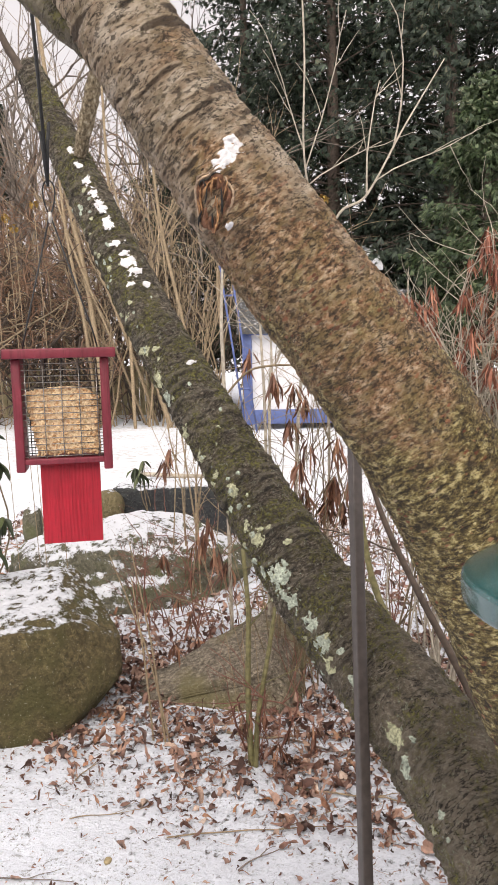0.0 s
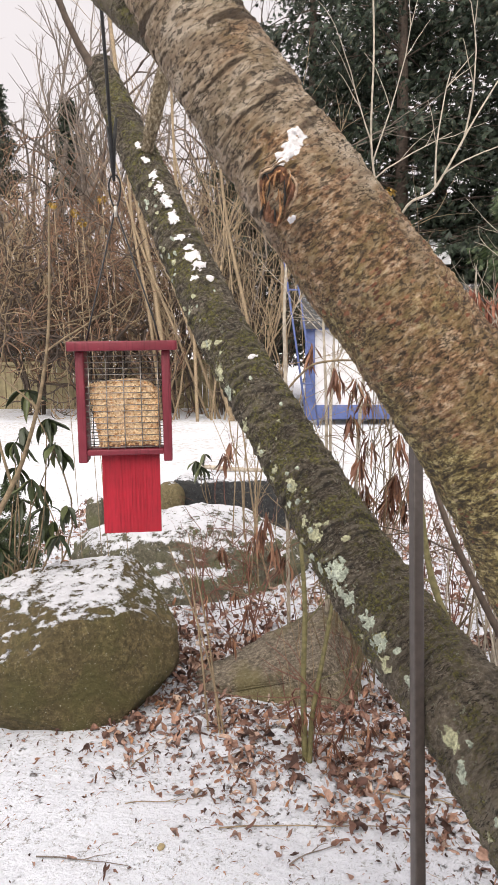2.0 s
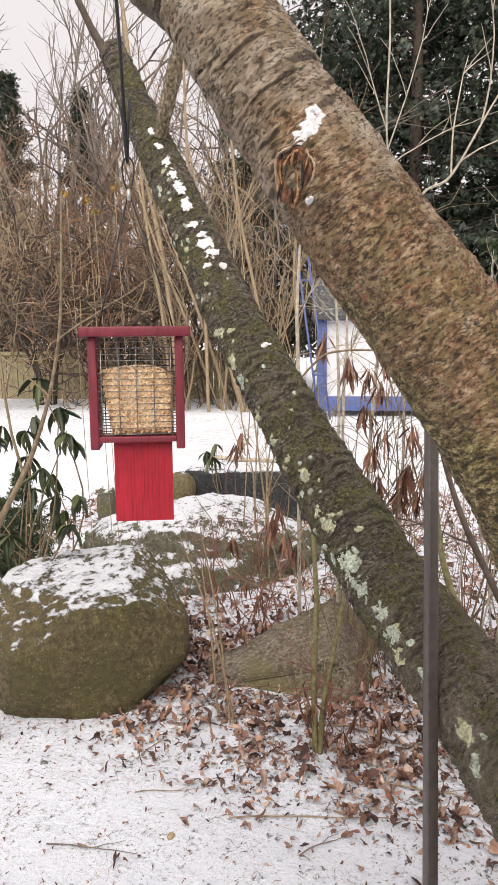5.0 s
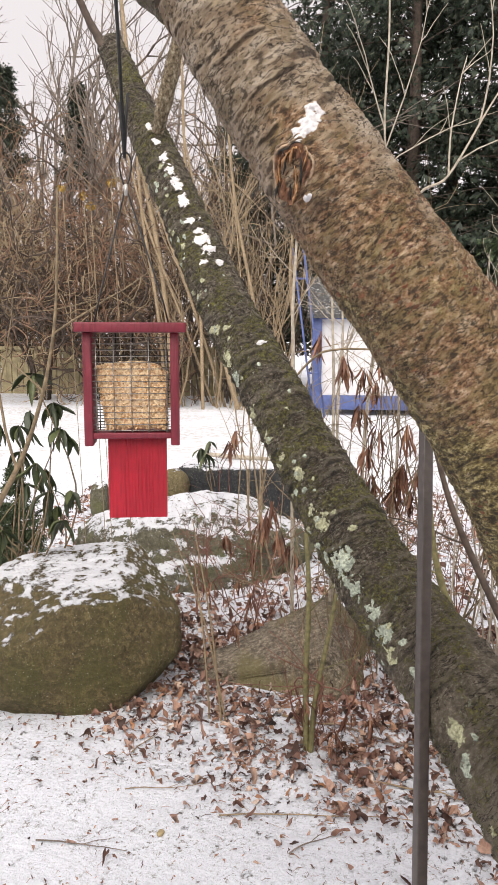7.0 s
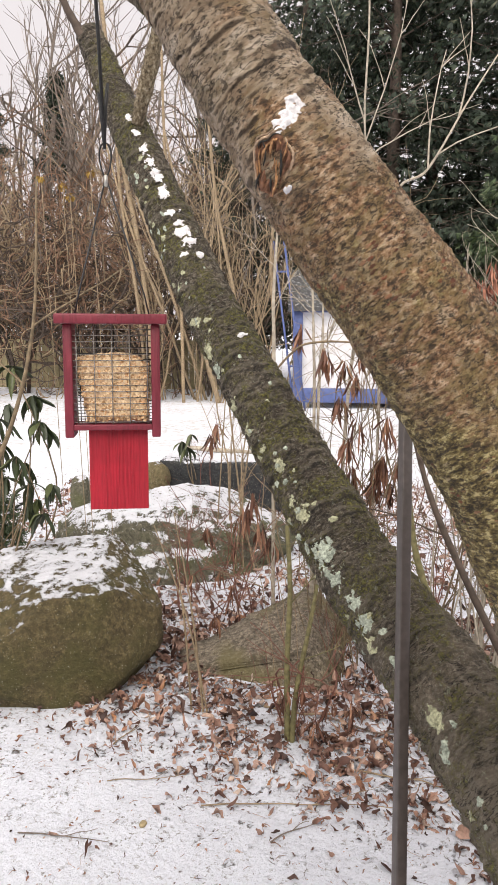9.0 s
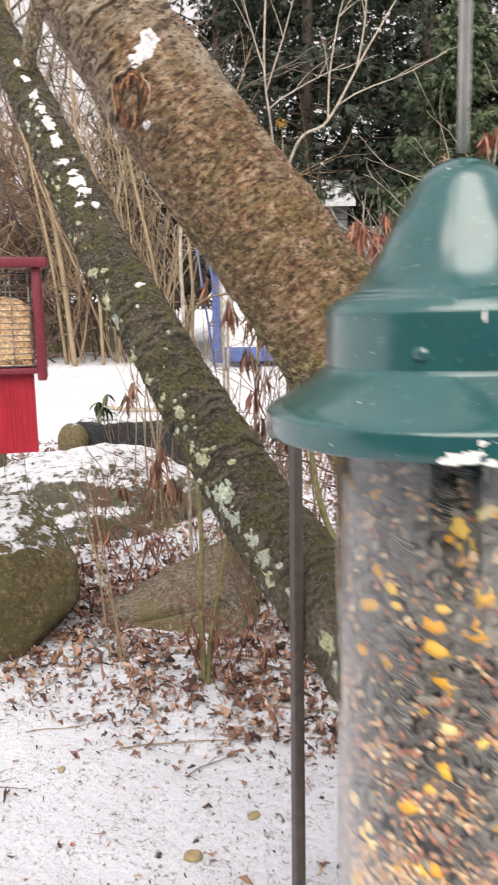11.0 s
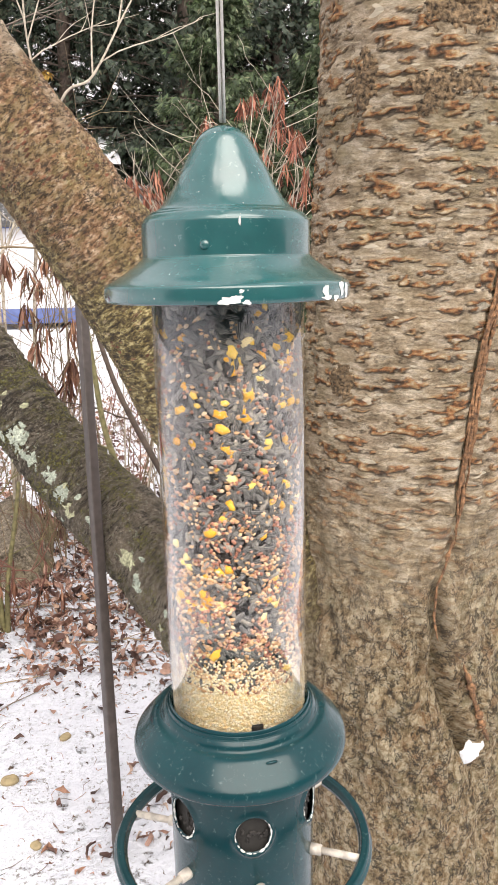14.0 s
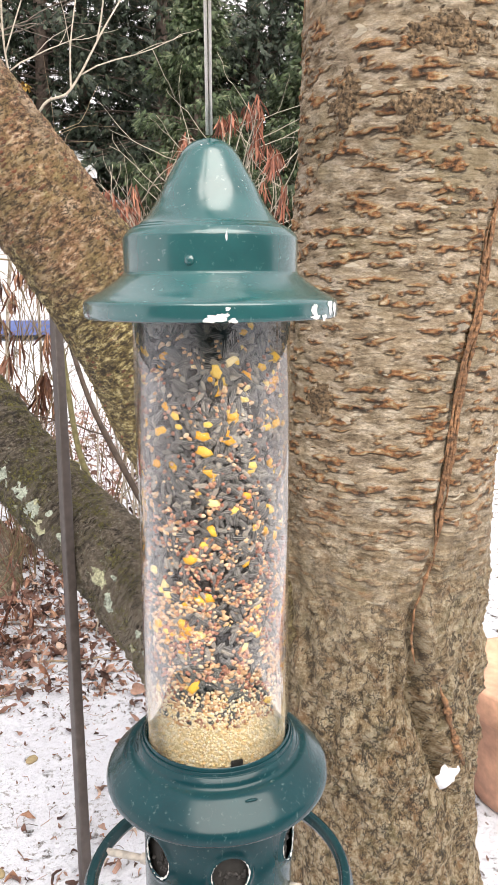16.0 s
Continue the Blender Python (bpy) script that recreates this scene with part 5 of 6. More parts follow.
    part("hanging_cord", g, "black", ob, "black hanging cord")
    ob.rotation_euler, ob.scale = (0, 0, radians(13)), (0.95, 0.95, 1.035)
    ob.location = (-0.338, 1.462, 1.249)


MAT["cage"] = plain("lit_cage_wire", (0.3, 0.28, 0.26), 0.4, 0.6, vary=0.6, scale=220)
MAT["suet_body"] = plain("suet_fat", (0.86, 0.55, 0.35), 0.75, vary=0.45, scale=170, bump=0.003)
make_suet_feeder()


# ---- pole ----
def make_pole():
    ob = thing("metal_pole", "brown square metal garden pole leaning out of the snow", "pole", (0.224, 1.49, 0))
    lean = Matrix.Translation((0.2245, 1.49, 0)) @ Matrix(((1, 0, 0.006, 0), (0, 1, 0.27, 0), (0, 0, 1, 0), (0, 0, 0, 1))) @ pose(0, 0, 0, 0, 0, 24)
    g = Geo()
    g.block((-0.0125, -0.0125, -0.15), (0.0125, 0.0125, 1.47), 0.003, lean)
    part("shaft", g, "post", ob)
    g = Geo()
    g.block((-0.0138, -0.0138, 1.462), (0.0138, 0.0138, 1.48), 0.004, lean)
    part("end_cap", g, "post", ob)


make_pole()


# ---- stones ----
def stone(name, centre, half, seed, mat, label, squareness=2.6, rough=0.08, turn=0.0, tilt=(0, 0), detail=5, form=None, cuts=()):
    rn = random.Random(seed)
    off = Vector((rn.uniform(0, 50), rn.uniform(0, 50), rn.uniform(0, 50)))
    bm = bmesh.new()
    bmesh.ops.create_icosphere(bm, subdivisions=detail, radius=1)
    e = 2 / squareness
    rot = Euler((radians(tilt[0]), radians(tilt[1]), radians(turn))).to_matrix()
    for w in bm.verts:
        d = w.co.normalized()
        s = Vector([math.copysign(abs(k) ** e, k) for k in d])
        s = s / (sum(abs(k) ** squareness for k in s) ** (1 / squareness)) if s.length else s
        r = 1 + rough * (noise.noise(d * 1.3 + off) + 0.45 * noise.noise(d * 3.1 + off) + 0.2 * noise.noise(d * 8 + off) + 0.08 * noise.noise(d * 22 + off))
        p = Vector([s[k] * half[k] * r for k in range(3)])
        if form:
            p = form(p)
        p = rot @ p
        for side, at in cuts:
            side = Vector(side).normalized()
            p -= side * max(0, p.dot(side) - at) * 0.9
        if cuts:
            p += d * (0.012 * noise.noise(d * 5 + off) + 0.006 * noise.noise(d * 16 + off))
        w.co = Vector(centre) + p
    me = bpy.data.meshes.new(name)
    bm.to_mesh(me)
    bm.free()
    me.polygons.foreach_set("use_smooth", [True] * len(me.polygons))
    me.materials.append(MAT[mat])
    return tagged(new(name, me), label, "rock", "garden rocks")


stone("boulder", (-1.19, 3.40, 0.165), (0.46, 0.4, 0.42), 3, "boulder", "large rounded mossy boulder with snow on top", 3.2, 0.07, 22, detail=6,
      cuts=[((0.72, -0.15, -0.68), 0.36), ((-0.05, -0.15, 0.98), 0.345), ((-0.3, -0.6, 0.74), 0.4), ((0.75, -0.55, 0.3), 0.45), ((0.6, 0.0, 0.8), 0.42), ((0.0, -0.8, -0.6), 0.42)])
stone("rock_slab", (-0.22, 3.68, 0.04), (0.48, 0.36, 0.215), 11, "slab", "low wedge-shaped grey-brown stone slab in leaf litter", 5.5, 0.06, -6, detail=6,
      cuts=[((-0.34, -0.15, 1.0), 0.098), ((0.8, -0.1, 0.6), 0.25), ((-0.15, -0.9, 0.4), 0.27), ((-0.55, 0.75, 0.35), 0.2)])
stone("snowy_rock", (-1.05, 5.4, 0.0), (0.85, 0.75, 0.46), 21, "mound", "broad low rock patched with snow and moss", 2.0, 0.16, 10, detail=6)
stone("dark_stone", (-0.92, 6.85, 0.22), (0.62, 0.3, 0.27), 31, "slate", "dark flat-topped stone with snow along its edge", 4.5, 0.05, 3)
stone("round_stone", (-1.47, 6.5, 0.3), (0.13, 0.13, 0.16), 41, "tanstone", "rounded tan stone with a snow cap", 2.2, 0.06)
stone("upright_stone", (-2.12, 6.4, 0.16), (0.08, 0.09, 0.17), 51, "mound", "small upright dark stone with snow", 3, 0.12)
for k, (x, y, s) in enumerate([(-0.05, 1.90, 0.02), (0.12, 2.06, 0.015), (-0.52, 2.30, 0.012), (0.02, 1.62, 0.013)]):
    stone("pebble", (x, y, ground_z(x, y) + s * 0.3), (s * 1.3, s, s * 0.6), 60 + k, "pebble", "tan pebble lying on the snow", 2.3, 0.1, k * 40, detail=3)


def make_pot():
    c = (1.505, 1.48, 0.02)
    g = Geo()
    g.lathe([(0.001, 0.0), (0.15, 0.0), (0.17, 0.14), (0.19, 0.29), (0.212, 0.29), (0.218, 0.30), (0.222, 0.38), (0.215, 0.386), (0.198, 0.386), (0.192, 0.36), (0.001, 0.35)], 64, c)
    solo("flower_pot", g, "terracotta", "terracotta flower pot standing in the snow", "flower pot")


make_pot()


# ---- evergreens behind ----
def make_conifer_parts(seed, height, radius, count, low=0.3, foliage="needles"):
    """Meshes of a trunk and of a feathery crown, about the tree's foot."""
    rn = random.Random(seed)
    t = Geo()
    t.tube([(0, 0, -0.1), (0.03, 0.02, height * 0.4), (0, 0, height * 0.96)], [0.11, 0.08, 0.01], 10)
    c = Geo()
    boughs = []
    for _ in range(int(height * 26)):
        u = rn.random() ** 1.15
        z = low + u * (height - low)
        reach = radius * (1 - u ** 1.6) * rn.uniform(0.55, 1.05) + 0.12
        a = rn.uniform(0, 2 * math.pi)
        d = Vector((math.cos(a), math.sin(a), 0))
        p0 = Vector((0, 0, z))
        tip = p0 + d * reach + Vector((0, 0, rn.uniform(-0.35, 0.3) * reach))
        boughs.append((p0, tip, d))
        t.tube([p0, p0.lerp(tip, 0.5) + Vector((0, 0, 0.06)), tip], [0.014, 0.008, 0.003], 4, cap=False)
    per = max(1, count // len(boughs))
    for p0, tip, d in boughs:
        side = Vector((-d.y, d.x, 0))
        for _ in range(per):
            k = rn.uniform(0.25, 1.05)
            q = p0.lerp(tip, k) + side * rn.gauss(0, 0.13) + Vector((0, 0, rn.gauss(-0.04, 0.07)))
            run = (d * rn.uniform(0.1, 0.8) + side * rn.gauss(0, 0.55) + Vector((0, 0, rn.uniform(-1.1, 0.15)))).normalized()
            across = run.cross(Vector((rn.gauss(0, 1), rn.gauss(0, 1), rn.gauss(0, 1)))).normalized()
            ln, wd = rn.uniform(0.07, 0.17), rn.uniform(0.013, 0.026)
            for s in (-0.9, -0.3, 0.3, 0.9):
                r2 = (run + across * s * 0.55 + Vector((0, 0, -0.12 * abs(s)))).normalized()
                o = r2.cross(run.cross(across)).normalized()
                b = q + run * (0.02 * abs(s))
                l2 = ln * (1 - 0.28 * abs(s)) * rn.uniform(0.8, 1.1)
                v = [b, b + r2 * l2 * 0.5 + o * wd * 0.5, b + r2 * l2, b + r2 * l2 * 0.5 - o * wd * 0.5]
                c.add([tuple(w) for w in v], [(0, 1, 2, 3)])
    tm, cm = t.mesh("trunk"), c.mesh("crown", False)
    tm.materials.append(MAT["dark_twig"])
    cm.materials.append(MAT[foliage])
    return tm, cm


def plant_conifer(meshes, x, y, turn, size, label):
    ob = thing("evergreen_tree", label, "tree", (x, y, 0), "evergreen screen")
    ob.rotation_euler, ob.scale = (0, 0, radians(turn)), (size, size, size)
    for name, me in zip(("trunk", "crown"), meshes):
        p = new(name, me)
        p.parent = ob
    return ob


tall = make_conifer_parts(1, 9.5, 1.75, 20000, 0.9)
bushy = make_conifer_parts(2, 4.6, 1.35, 15000, 0.15, "juniper")
for k, (x, y, s) in enumerate([(1.4, 20.4, 1.9), (4.3, 19.6, 2.0), (7.0, 20.6, 1.9), (9.8, 19.9, 2.0), (12.6, 21.0, 1.9), (2.8, 24.0, 2.1), (5.9, 24.5, 2.1), (9.0, 24.7, 2.2), (-0.9, 23.2, 1.9), (-3.0, 23.8, 1.2)]):
    plant_conifer(tall, x, y, 73 * k, s, "tall dark evergreen with drooping feathery sprays")
for k, (x, y, s) in enumerate([(4.0, 15.2, 1.45), (6.2, 14.6, 1.4)]):
    plant_conifer(bushy, x, y, 41 * k + 20, s, "bushy green juniper in front of taller evergreens")
for k, (x, y, s) in enumerate([(-12.2, 26.5, 1.15), (-14.4, 27.5, 1.3), (-10.8, 30.0, 1.2)]):
    plant_conifer(tall, x, y, 97 * k, s, "distant dark evergreen behind bare trees")


plant_conifer(bushy, -2.1, 4.7, 10, 0.17, "low dark green juniper behind the boulder")
plant_conifer(bushy, -2.0, 4.2, 130, 0.15, "low dark green juniper beside the rhododendron")


# ---- bare trees ----
def bare_tree(x, y, seed, height, r, lean, label):
    rn = random.Random(seed)
    ob = thing("bare_tree", label, "tree", (x, y, 0), "leafless trees")
    for k in range(3):
        g = Geo()
        d = Vector((lean + rn.gauss(0, 0.16), rn.gauss(0, 0.12), 1)).normalized()
        branching(g, (x + rn.gauss(0, 0.12), y + rn.gauss(0, 0.1), -0.1), d, height * rn.uniform(0.6, 0.8), r * rn.uniform(0.6, 1), 4, rn, 0.06, 3, 0.42, 0.6, 7)
        part("limb", g, "grey_twig", ob)
    return ob


for k, (x, y, h, r, lean) in enumerate([(-9.4, 26.0, 11.5, 0.2, 0.02), (-7.6, 25.0, 10.5, 0.18, 0.1), (-11.6, 29.0, 13.0, 0.22, -0.02), (-6.0, 29.0, 12.0, 0.19, 0.0), (-4.4, 26.0, 10.0, 0.16, 0.12), (-14.5, 32.0, 14.0, 0.24, 0.05)]):
    bare_tree(x, y, 200 + k, h, r, lean, "tall leafless grey tree against the pale sky")


# ---- shrubs ----
def hazel(x, y, seed, height, stems, label, mat="dark_twig", fine_mat="twig"):
    """A contorted shrub whose twigs coil."""
    rn = random.Random(seed)
    ob = thing("contorted_hazel", label, "shrub", (x, y, 0), "contorted shrubs")
    fine = Geo()

    def coil(g, p, d, length, r, depth):
        steps = int(length / 0.11) + 3
        p, d = Vector(p), Vector(d).normalized()
        ax = Vector((rn.gauss(0, 1), rn.gauss(0, 1), rn.gauss(0, 1))).normalized()
        pts, turn = [p.copy()], rn.uniform(0.15, 0.42)
        for i in range(steps):
            if rn.random() < 0.14:
                ax = Vector((rn.gauss(0, 1), rn.gauss(0, 1), rn.gauss(0, 1))).normalized()
                turn = rn.uniform(0.1, 0.45)
            d = (Matrix.Rotation(turn, 3, ax) @ d + Vector((0, 0, 0.05))).normalized()
            p = p + d * (length / steps)
            pts.append(p.copy())
        (g if depth else fine).tube(pts, [max(0.011, r * (1 - 0.6 * i / steps)) for i in range(steps + 1)], 5 if depth else 4, cap=False)
        if depth:
            for _ in range(4):
                k = rn.randint(steps // 4, steps)
                coil(g, pts[k], (pts[k] - pts[k - 1]) + Vector((rn.gauss(0, 0.05), rn.gauss(0, 0.05), rn.gauss(0.01, 0.05))), length * rn.uniform(0.45, 0.75), r * 0.55, depth - 1)

    for _ in range(stems):
        a, g = rn.uniform(0, 6.28), Geo()
        q = Vector((x + 0.5 * math.cos(a), y + 0.5 * math.sin(a), 1.45))
        g.tube([(x + 0.2 * math.cos(a), y + 0.2 * math.sin(a), -0.05), (x + 0.25 * math.cos(a), y + 0.3 * math.sin(a), 0.8), q], [0.036, 0.032, 0.03], 7)
        coil(g, q, (0.8 * math.cos(a), 0.6 * math.sin(a), 0.9), height * 0.85, 0.042, 3)
        part("branch", g, mat, ob)
    part("fine_growth", fine, fine_mat, ob, kind="stuff")


hazel(-6.0, 18.6, 31, 4.6, 13, "contorted hazel with coiling dark bare twigs", fine_mat="rust_twig")
hazel(-8.0, 19.0, 32, 4.6, 13, "contorted hazel with coiling dark bare twigs")
hazel(-4.6, 19.4, 33, 4.0, 10, "contorted hazel with coiling bare twigs beside the lawn")


def thicket(x, y, wide, seed, stems, height, mat, label, lean=(0, 0), name="bare_shrub", r=0.007, kids=4, depth=2, spread=0.5):
    rn = random.Random(seed)
    ob = thing(name, label, "shrub", (x, y, 0), "leafless shrubs")
    tips = []
    for _ in range(stems):
        g = Geo()
        px, py = x + rn.uniform(-wide, wide), y + rn.uniform(-wide, wide) * 0.6
        d = Vector((lean[0] + rn.gauss(0, 0.17), lean[1] + rn.gauss(0, 0.14), 1))
        branching(g, (px, py, -0.03), d, height * rn.uniform(0.55, 1.1), r * rn.uniform(0.6, 1.3), depth, rn, 0.1, kids, spread, 0.5, 5, tips, 0.0, 7)
        part("stem", g, mat, ob)
    return ob, tips


thicket(-5.2, 22.6, 1.7, 51, 44, 6.6, "rust_twig", "rust-brown leafless shrub thicket", spread=0.95, r=0.02)
thicket(-8.4, 23.0, 2.0, 52, 44, 6.6, "rust_twig", "rust-brown leafless shrub thicket behind the fence", spread=0.95, r=0.02)
thicket(-2.6, 21.0, 1.5, 53, 18, 4.4, "twig", "tan leafless shrub thicket beside the lawn", spread=0.55, r=0.022)
thicket(-11.5, 22.9, 2.2, 57, 40, 6.4, "twig", "tan leafless shrub thicket", spread=0.95, r=0.02)
thicket(-3.3, 17.6, 0.9, 54, 12, 4.6, "twig", "tan bare stems crowded at the lawn's edge", (0.03, 0), spread=0.36, r=0.024)
thicket(-1.9, 17.2, 0.8, 55, 11, 4.4, "twig", "tan bare stems crowded at the lawn's edge", (-0.03, 0), spread=0.4, r=0.024)
thicket(-2.7, 19.0, 1.2, 56, 28, 5.6, "dark_twig", "dark tangled bare shrub", (0.0, 0), spread=0.55, r=0.024)
thicket(0.35, 4.3, 0.35, 58, 13, 0.9, "red_twig", "low reddish bare twigs in leaf litter", (0.1, 0), spread=0.55, r=0.004)
thicket(-0.62, 4.35, 0.28, 59, 12, 0.55, "red_twig", "low reddish bare twigs beside the rock slab", (-0.05, 0), spread=0.6, r=0.004)
thicket(0.0, 3.0, 0.18, 60, 5, 0.2, "red_twig", "low reddish twigs at the foot of a stem", (0.2, 0), spread=0.6, r=0.003)


def cane(name, rows, mat, label, twigs=(), seed=0, category="stem"):
    """A single cane or sapling along rows of (x, y, z, radius), with side twigs."""
    rn = random.Random(seed)
    ob = thing(name, label, category, rows[0][:3])
    g = Geo()
    pts = spline(rows, 40)
    g.tube([p[:3] for p in pts], [p[3] * (1 + 0.12 * noise.noise(Vector(p[:3]) * 30)) for p in pts], 9)
    part("stem", g, mat, ob)
    for at, d, ln, r in twigs:
        p = pts[int(at * 40)]
        t = Geo()
        branching(t, p[:3], d, ln, r, 1, rn, 0.09, 3, 0.5, 0.5, 6)
        part("twig", t, mat, ob)
    return ob


# tan poles at the lawn's edge
for k, (x0, x1, z1, r) in enumerate([(-3.9, -4.95, 8.8, 0.06), (-3.3, -3.65, 7.6, 0.04), (-2.5, -4.6, 6.6, 0.055), (-4.2, -4.7, 6.6, 0.04), (-1.4, -1.2, 4.6, 0.04), (-1.9, -2.7, 6.4, 0.04), (-2.9, -4.9, 6.9, 0.035), (-3.2, -5.0, 6.0, 0.03), (-2.2, -3.6, 5.8, 0.03)]):
    cane("tan_trunk", [(x0, 16.8 + 0.15 * k, -0.05, r), ((x0 * 2 + x1) / 3 + 0.08, 16.8, z1 / 3, r * 0.95), ((x0 + 2 * x1) / 3 - 0.06, 16.7, z1 * 2 / 3, r * 0.85), (x1, 16.6, z1, r * 0.6)], "twig", "pale tan slender trunk leaning at the lawn's edge", seed=70 + k, category="tree")
# olive stems before the slab
cane("olive_sapling", [(-0.085, 2.87, -0.03, 0.013), (-0.092, 2.88, 0.3, 0.0115), (-0.085, 2.9, 0.6, 0.010), (-0.1, 2.92, 0.85, 0.008)], "olive_twig", "short olive-green sapling stem standing in leaves", [(0.6, (0.5, 0, 0.6), 0.25, 0.003)], 81)
cane("olive_sapling", [(-0.07, 2.86, -0.03, 0.011), (-0.055, 2.87, 0.2, 0.010), (-0.01, 2.88, 0.45, 0.009), (0.02, 2.89, 0.63, 0.007)], "olive_twig", "short olive-green sapling stem standing in leaves", [(0.5, (0.6, 0, 0.5), 0.2, 0.0025)], 82)
cane("mossy_sapling", [(-1.37, 2.80, -0.04, 0.019), (-1.35, 2.78, 0.45, 0.017), (-1.33, 2.76, 0.8, 0.014), (-1.12, 2.74, 1.2, 0.0085), (-1.0, 2.72, 1.6, 0.006), (-0.96, 2.7, 2.1, 0.0035)], "bark_stem", "mossy young stem in front of the boulder", [(0.55, (-0.1, 0, 1), 0.9, 0.006), (0.8, (0.7, 0, 0.5), 0.5, 0.004), (0.7, (-0.6, -0.1, 0.5), 0.5, 0.004)], 83)
cane("brown_sapling", [(0.84, 2.6, -0.03, 0.016), (0.551, 2.6, 0.505, 0.014), (0.434, 2.6, 0.638, 0.013), (0.347, 2.6, 0.868, 0.011), (0.3, 2.6, 1.25, 0.008)], "olive_twig", "thin brown stem rising behind the bole", [(0.7, (-0.6, 0, 0.3), 0.4, 0.004)], 84)
cane("brown_sapling", [(0.9, 2.62, -0.03, 0.015), (0.64, 2.6, 0.52, 0.013), (0.52, 2.6, 0.76, 0.012), (0.4, 2.6, 1.022, 0.01), (0.32, 2.6, 1.28, 0.007)], "dark_twig", "thin brown stem rising behind the bole", [(0.65, (-0.7, 0, 0.1), 0.35, 0.004)], 85)
for k, (x, h, lean) in enumerate([(-0.45, 0.85, -0.09), (-0.43, 0.8, -0.17), (-0.5, 0.7, -0.05)]):
    cane("thin_cane", [(x, 3.05, -0.02, 0.0045), (x + lean * 0.5, 3.05, h * 0.5, 0.004), (x + lean * 1.3, 3.05, h, 0.002)], "twig", "thin tan cane among leaf litter", seed=90 + k)
for rows in ([(-0.03, 3.9, 0.0, 0.009), (-0.029, 3.9, 1.18, 0.008), (-0.036, 3.9, 1.52, 0.007), (-0.051, 3.9, 1.9, 0.005)], [(-0.02, 3.92, 0.0, 0.008), (-0.007, 3.9, 1.24, 0.007), (0.009, 3.9, 1.52, 0.006), (0.002, 3.9, 1.86, 0.004)],
             [(0.0, 3.95, 0.0, 0.008), (-0.007, 3.9, 1.35, 0.007), (0.042, 3.9, 1.573, 0.006), (0.12, 3.9, 1.78, 0.004)], [(-0.25, 4.2, 0.0, 0.011), (-0.257, 4.2, 1.39, 0.01), (-0.262, 4.2, 1.76, 0.009), (-0.24, 4.2, 2.2, 0.006)]):
    cane("pale_cane", rows, "pale_twig", "pale upright cane among withered leaves", [(0.6, (0.5, 0, 0.7), 0.3, 0.003), (0.8, (-0.6, 0, 0.6), 0.25, 0.0025)], 88)
cane("arching_twig", [(-0.35, 3.5, 1.2, 0.004), (-0.138, 3.5, 1.476, 0.005), (0.0, 3.5, 1.54, 0.005), (0.3, 3.5, 1.53, 0.004)], "bark_stem", "thin brown twig arching before the shed", [(0.7, (0.6, 0, -0.4), 0.3, 0.002)], 89)
cane("fallen_branch", [(-1.259, 6.9, 0.53, 0.02), (-0.995, 6.9, 0.51, 0.022), (-0.68, 6.9, 0.495, 0.02), (-0.5, 6.9, 0.49, 0.016)], "pale_twig", "pale broken branch lying across the dark stone", [(0.5, (0.4, 0, 0.5), 0.2, 0.006)], 87, "branch")
thicket(-0.5, 4.9, 0.22, 61, 6, 3.0, "twig", "tan fine-twigged shrub with buds behind the bole", (0.02, 0), spread=0.6, r=0.006, kids=5)
thicket(0.35, 3.6, 0.25, 62, 9, 1.5, "bark_stem", "brown tangled bare twigs behind the bole", (-0.1, 0), spread=0.9, r=0.005, kids=4)
# pale forked branches against the evergreens
cane("pale_sapling", [(0.3, 4.6, -0.02, 0.010), (0.32, 4.4, 1.2, 0.008), (0.24, 4.1, 2.2, 0.006), (0.19, 4.0, 2.6, 0.005), (0.2, 4.0, 3.1, 0.0045), (0.17, 4.0, 3.9, 0.003)], "pale_twig", "pale slender sapling against dark evergreens", [(0.55, (0.35, 0, 0.9), 0.75, 0.004), (0.5, (0.7, 0, 0.7), 0.45, 0.004), (0.6, (-0.3, 0, 0.9), 0.5, 0.004)], 95)
cane("pale_sapling", [(0.1, 4.5, -0.02, 0.012), (0.16, 4.3, 1.4, 0.010), (0.32, 4.0, 2.2, 0.007), (0.5, 4.0, 2.37, 0.006), (0.68, 4.0, 2.68, 0.0045), (0.88, 4.0, 3.0, 0.0025)], "pale_twig", "pale forked branch against dark evergreens", [(0.66, (0.6, 0, 0.35), 0.65, 0.004), (0.62, (-0.05, 0, 1), 0.6, 0.005), (0.75, (0.2, 0, 1), 0.6, 0.005)], 96)


def drooping(g, p, n, length, rn):
    """A bunch of withered leaves that hang from one bud."""
    for _ in range(n):
        a = rn.uniform(0, 6.28)
        d = Vector((0.55 * math.cos(a) * rn.random(), 0.55 * math.sin(a) * rn.random(), -1))
        face = Vector((math.cos(a), math.sin(a), 0.1))
        g.leaf(Vector(p) + Vector((0.008 * math.cos(a), 0.008 * math.sin(a), rn.uniform(-0.02, 0.02))), d, face, length * rn.uniform(0.6, 1.15), length * rn.uniform(0.06, 0.13), rn.uniform(-0.4, 0.4), rn.uniform(0.4, 1.4), 4, 0.09)


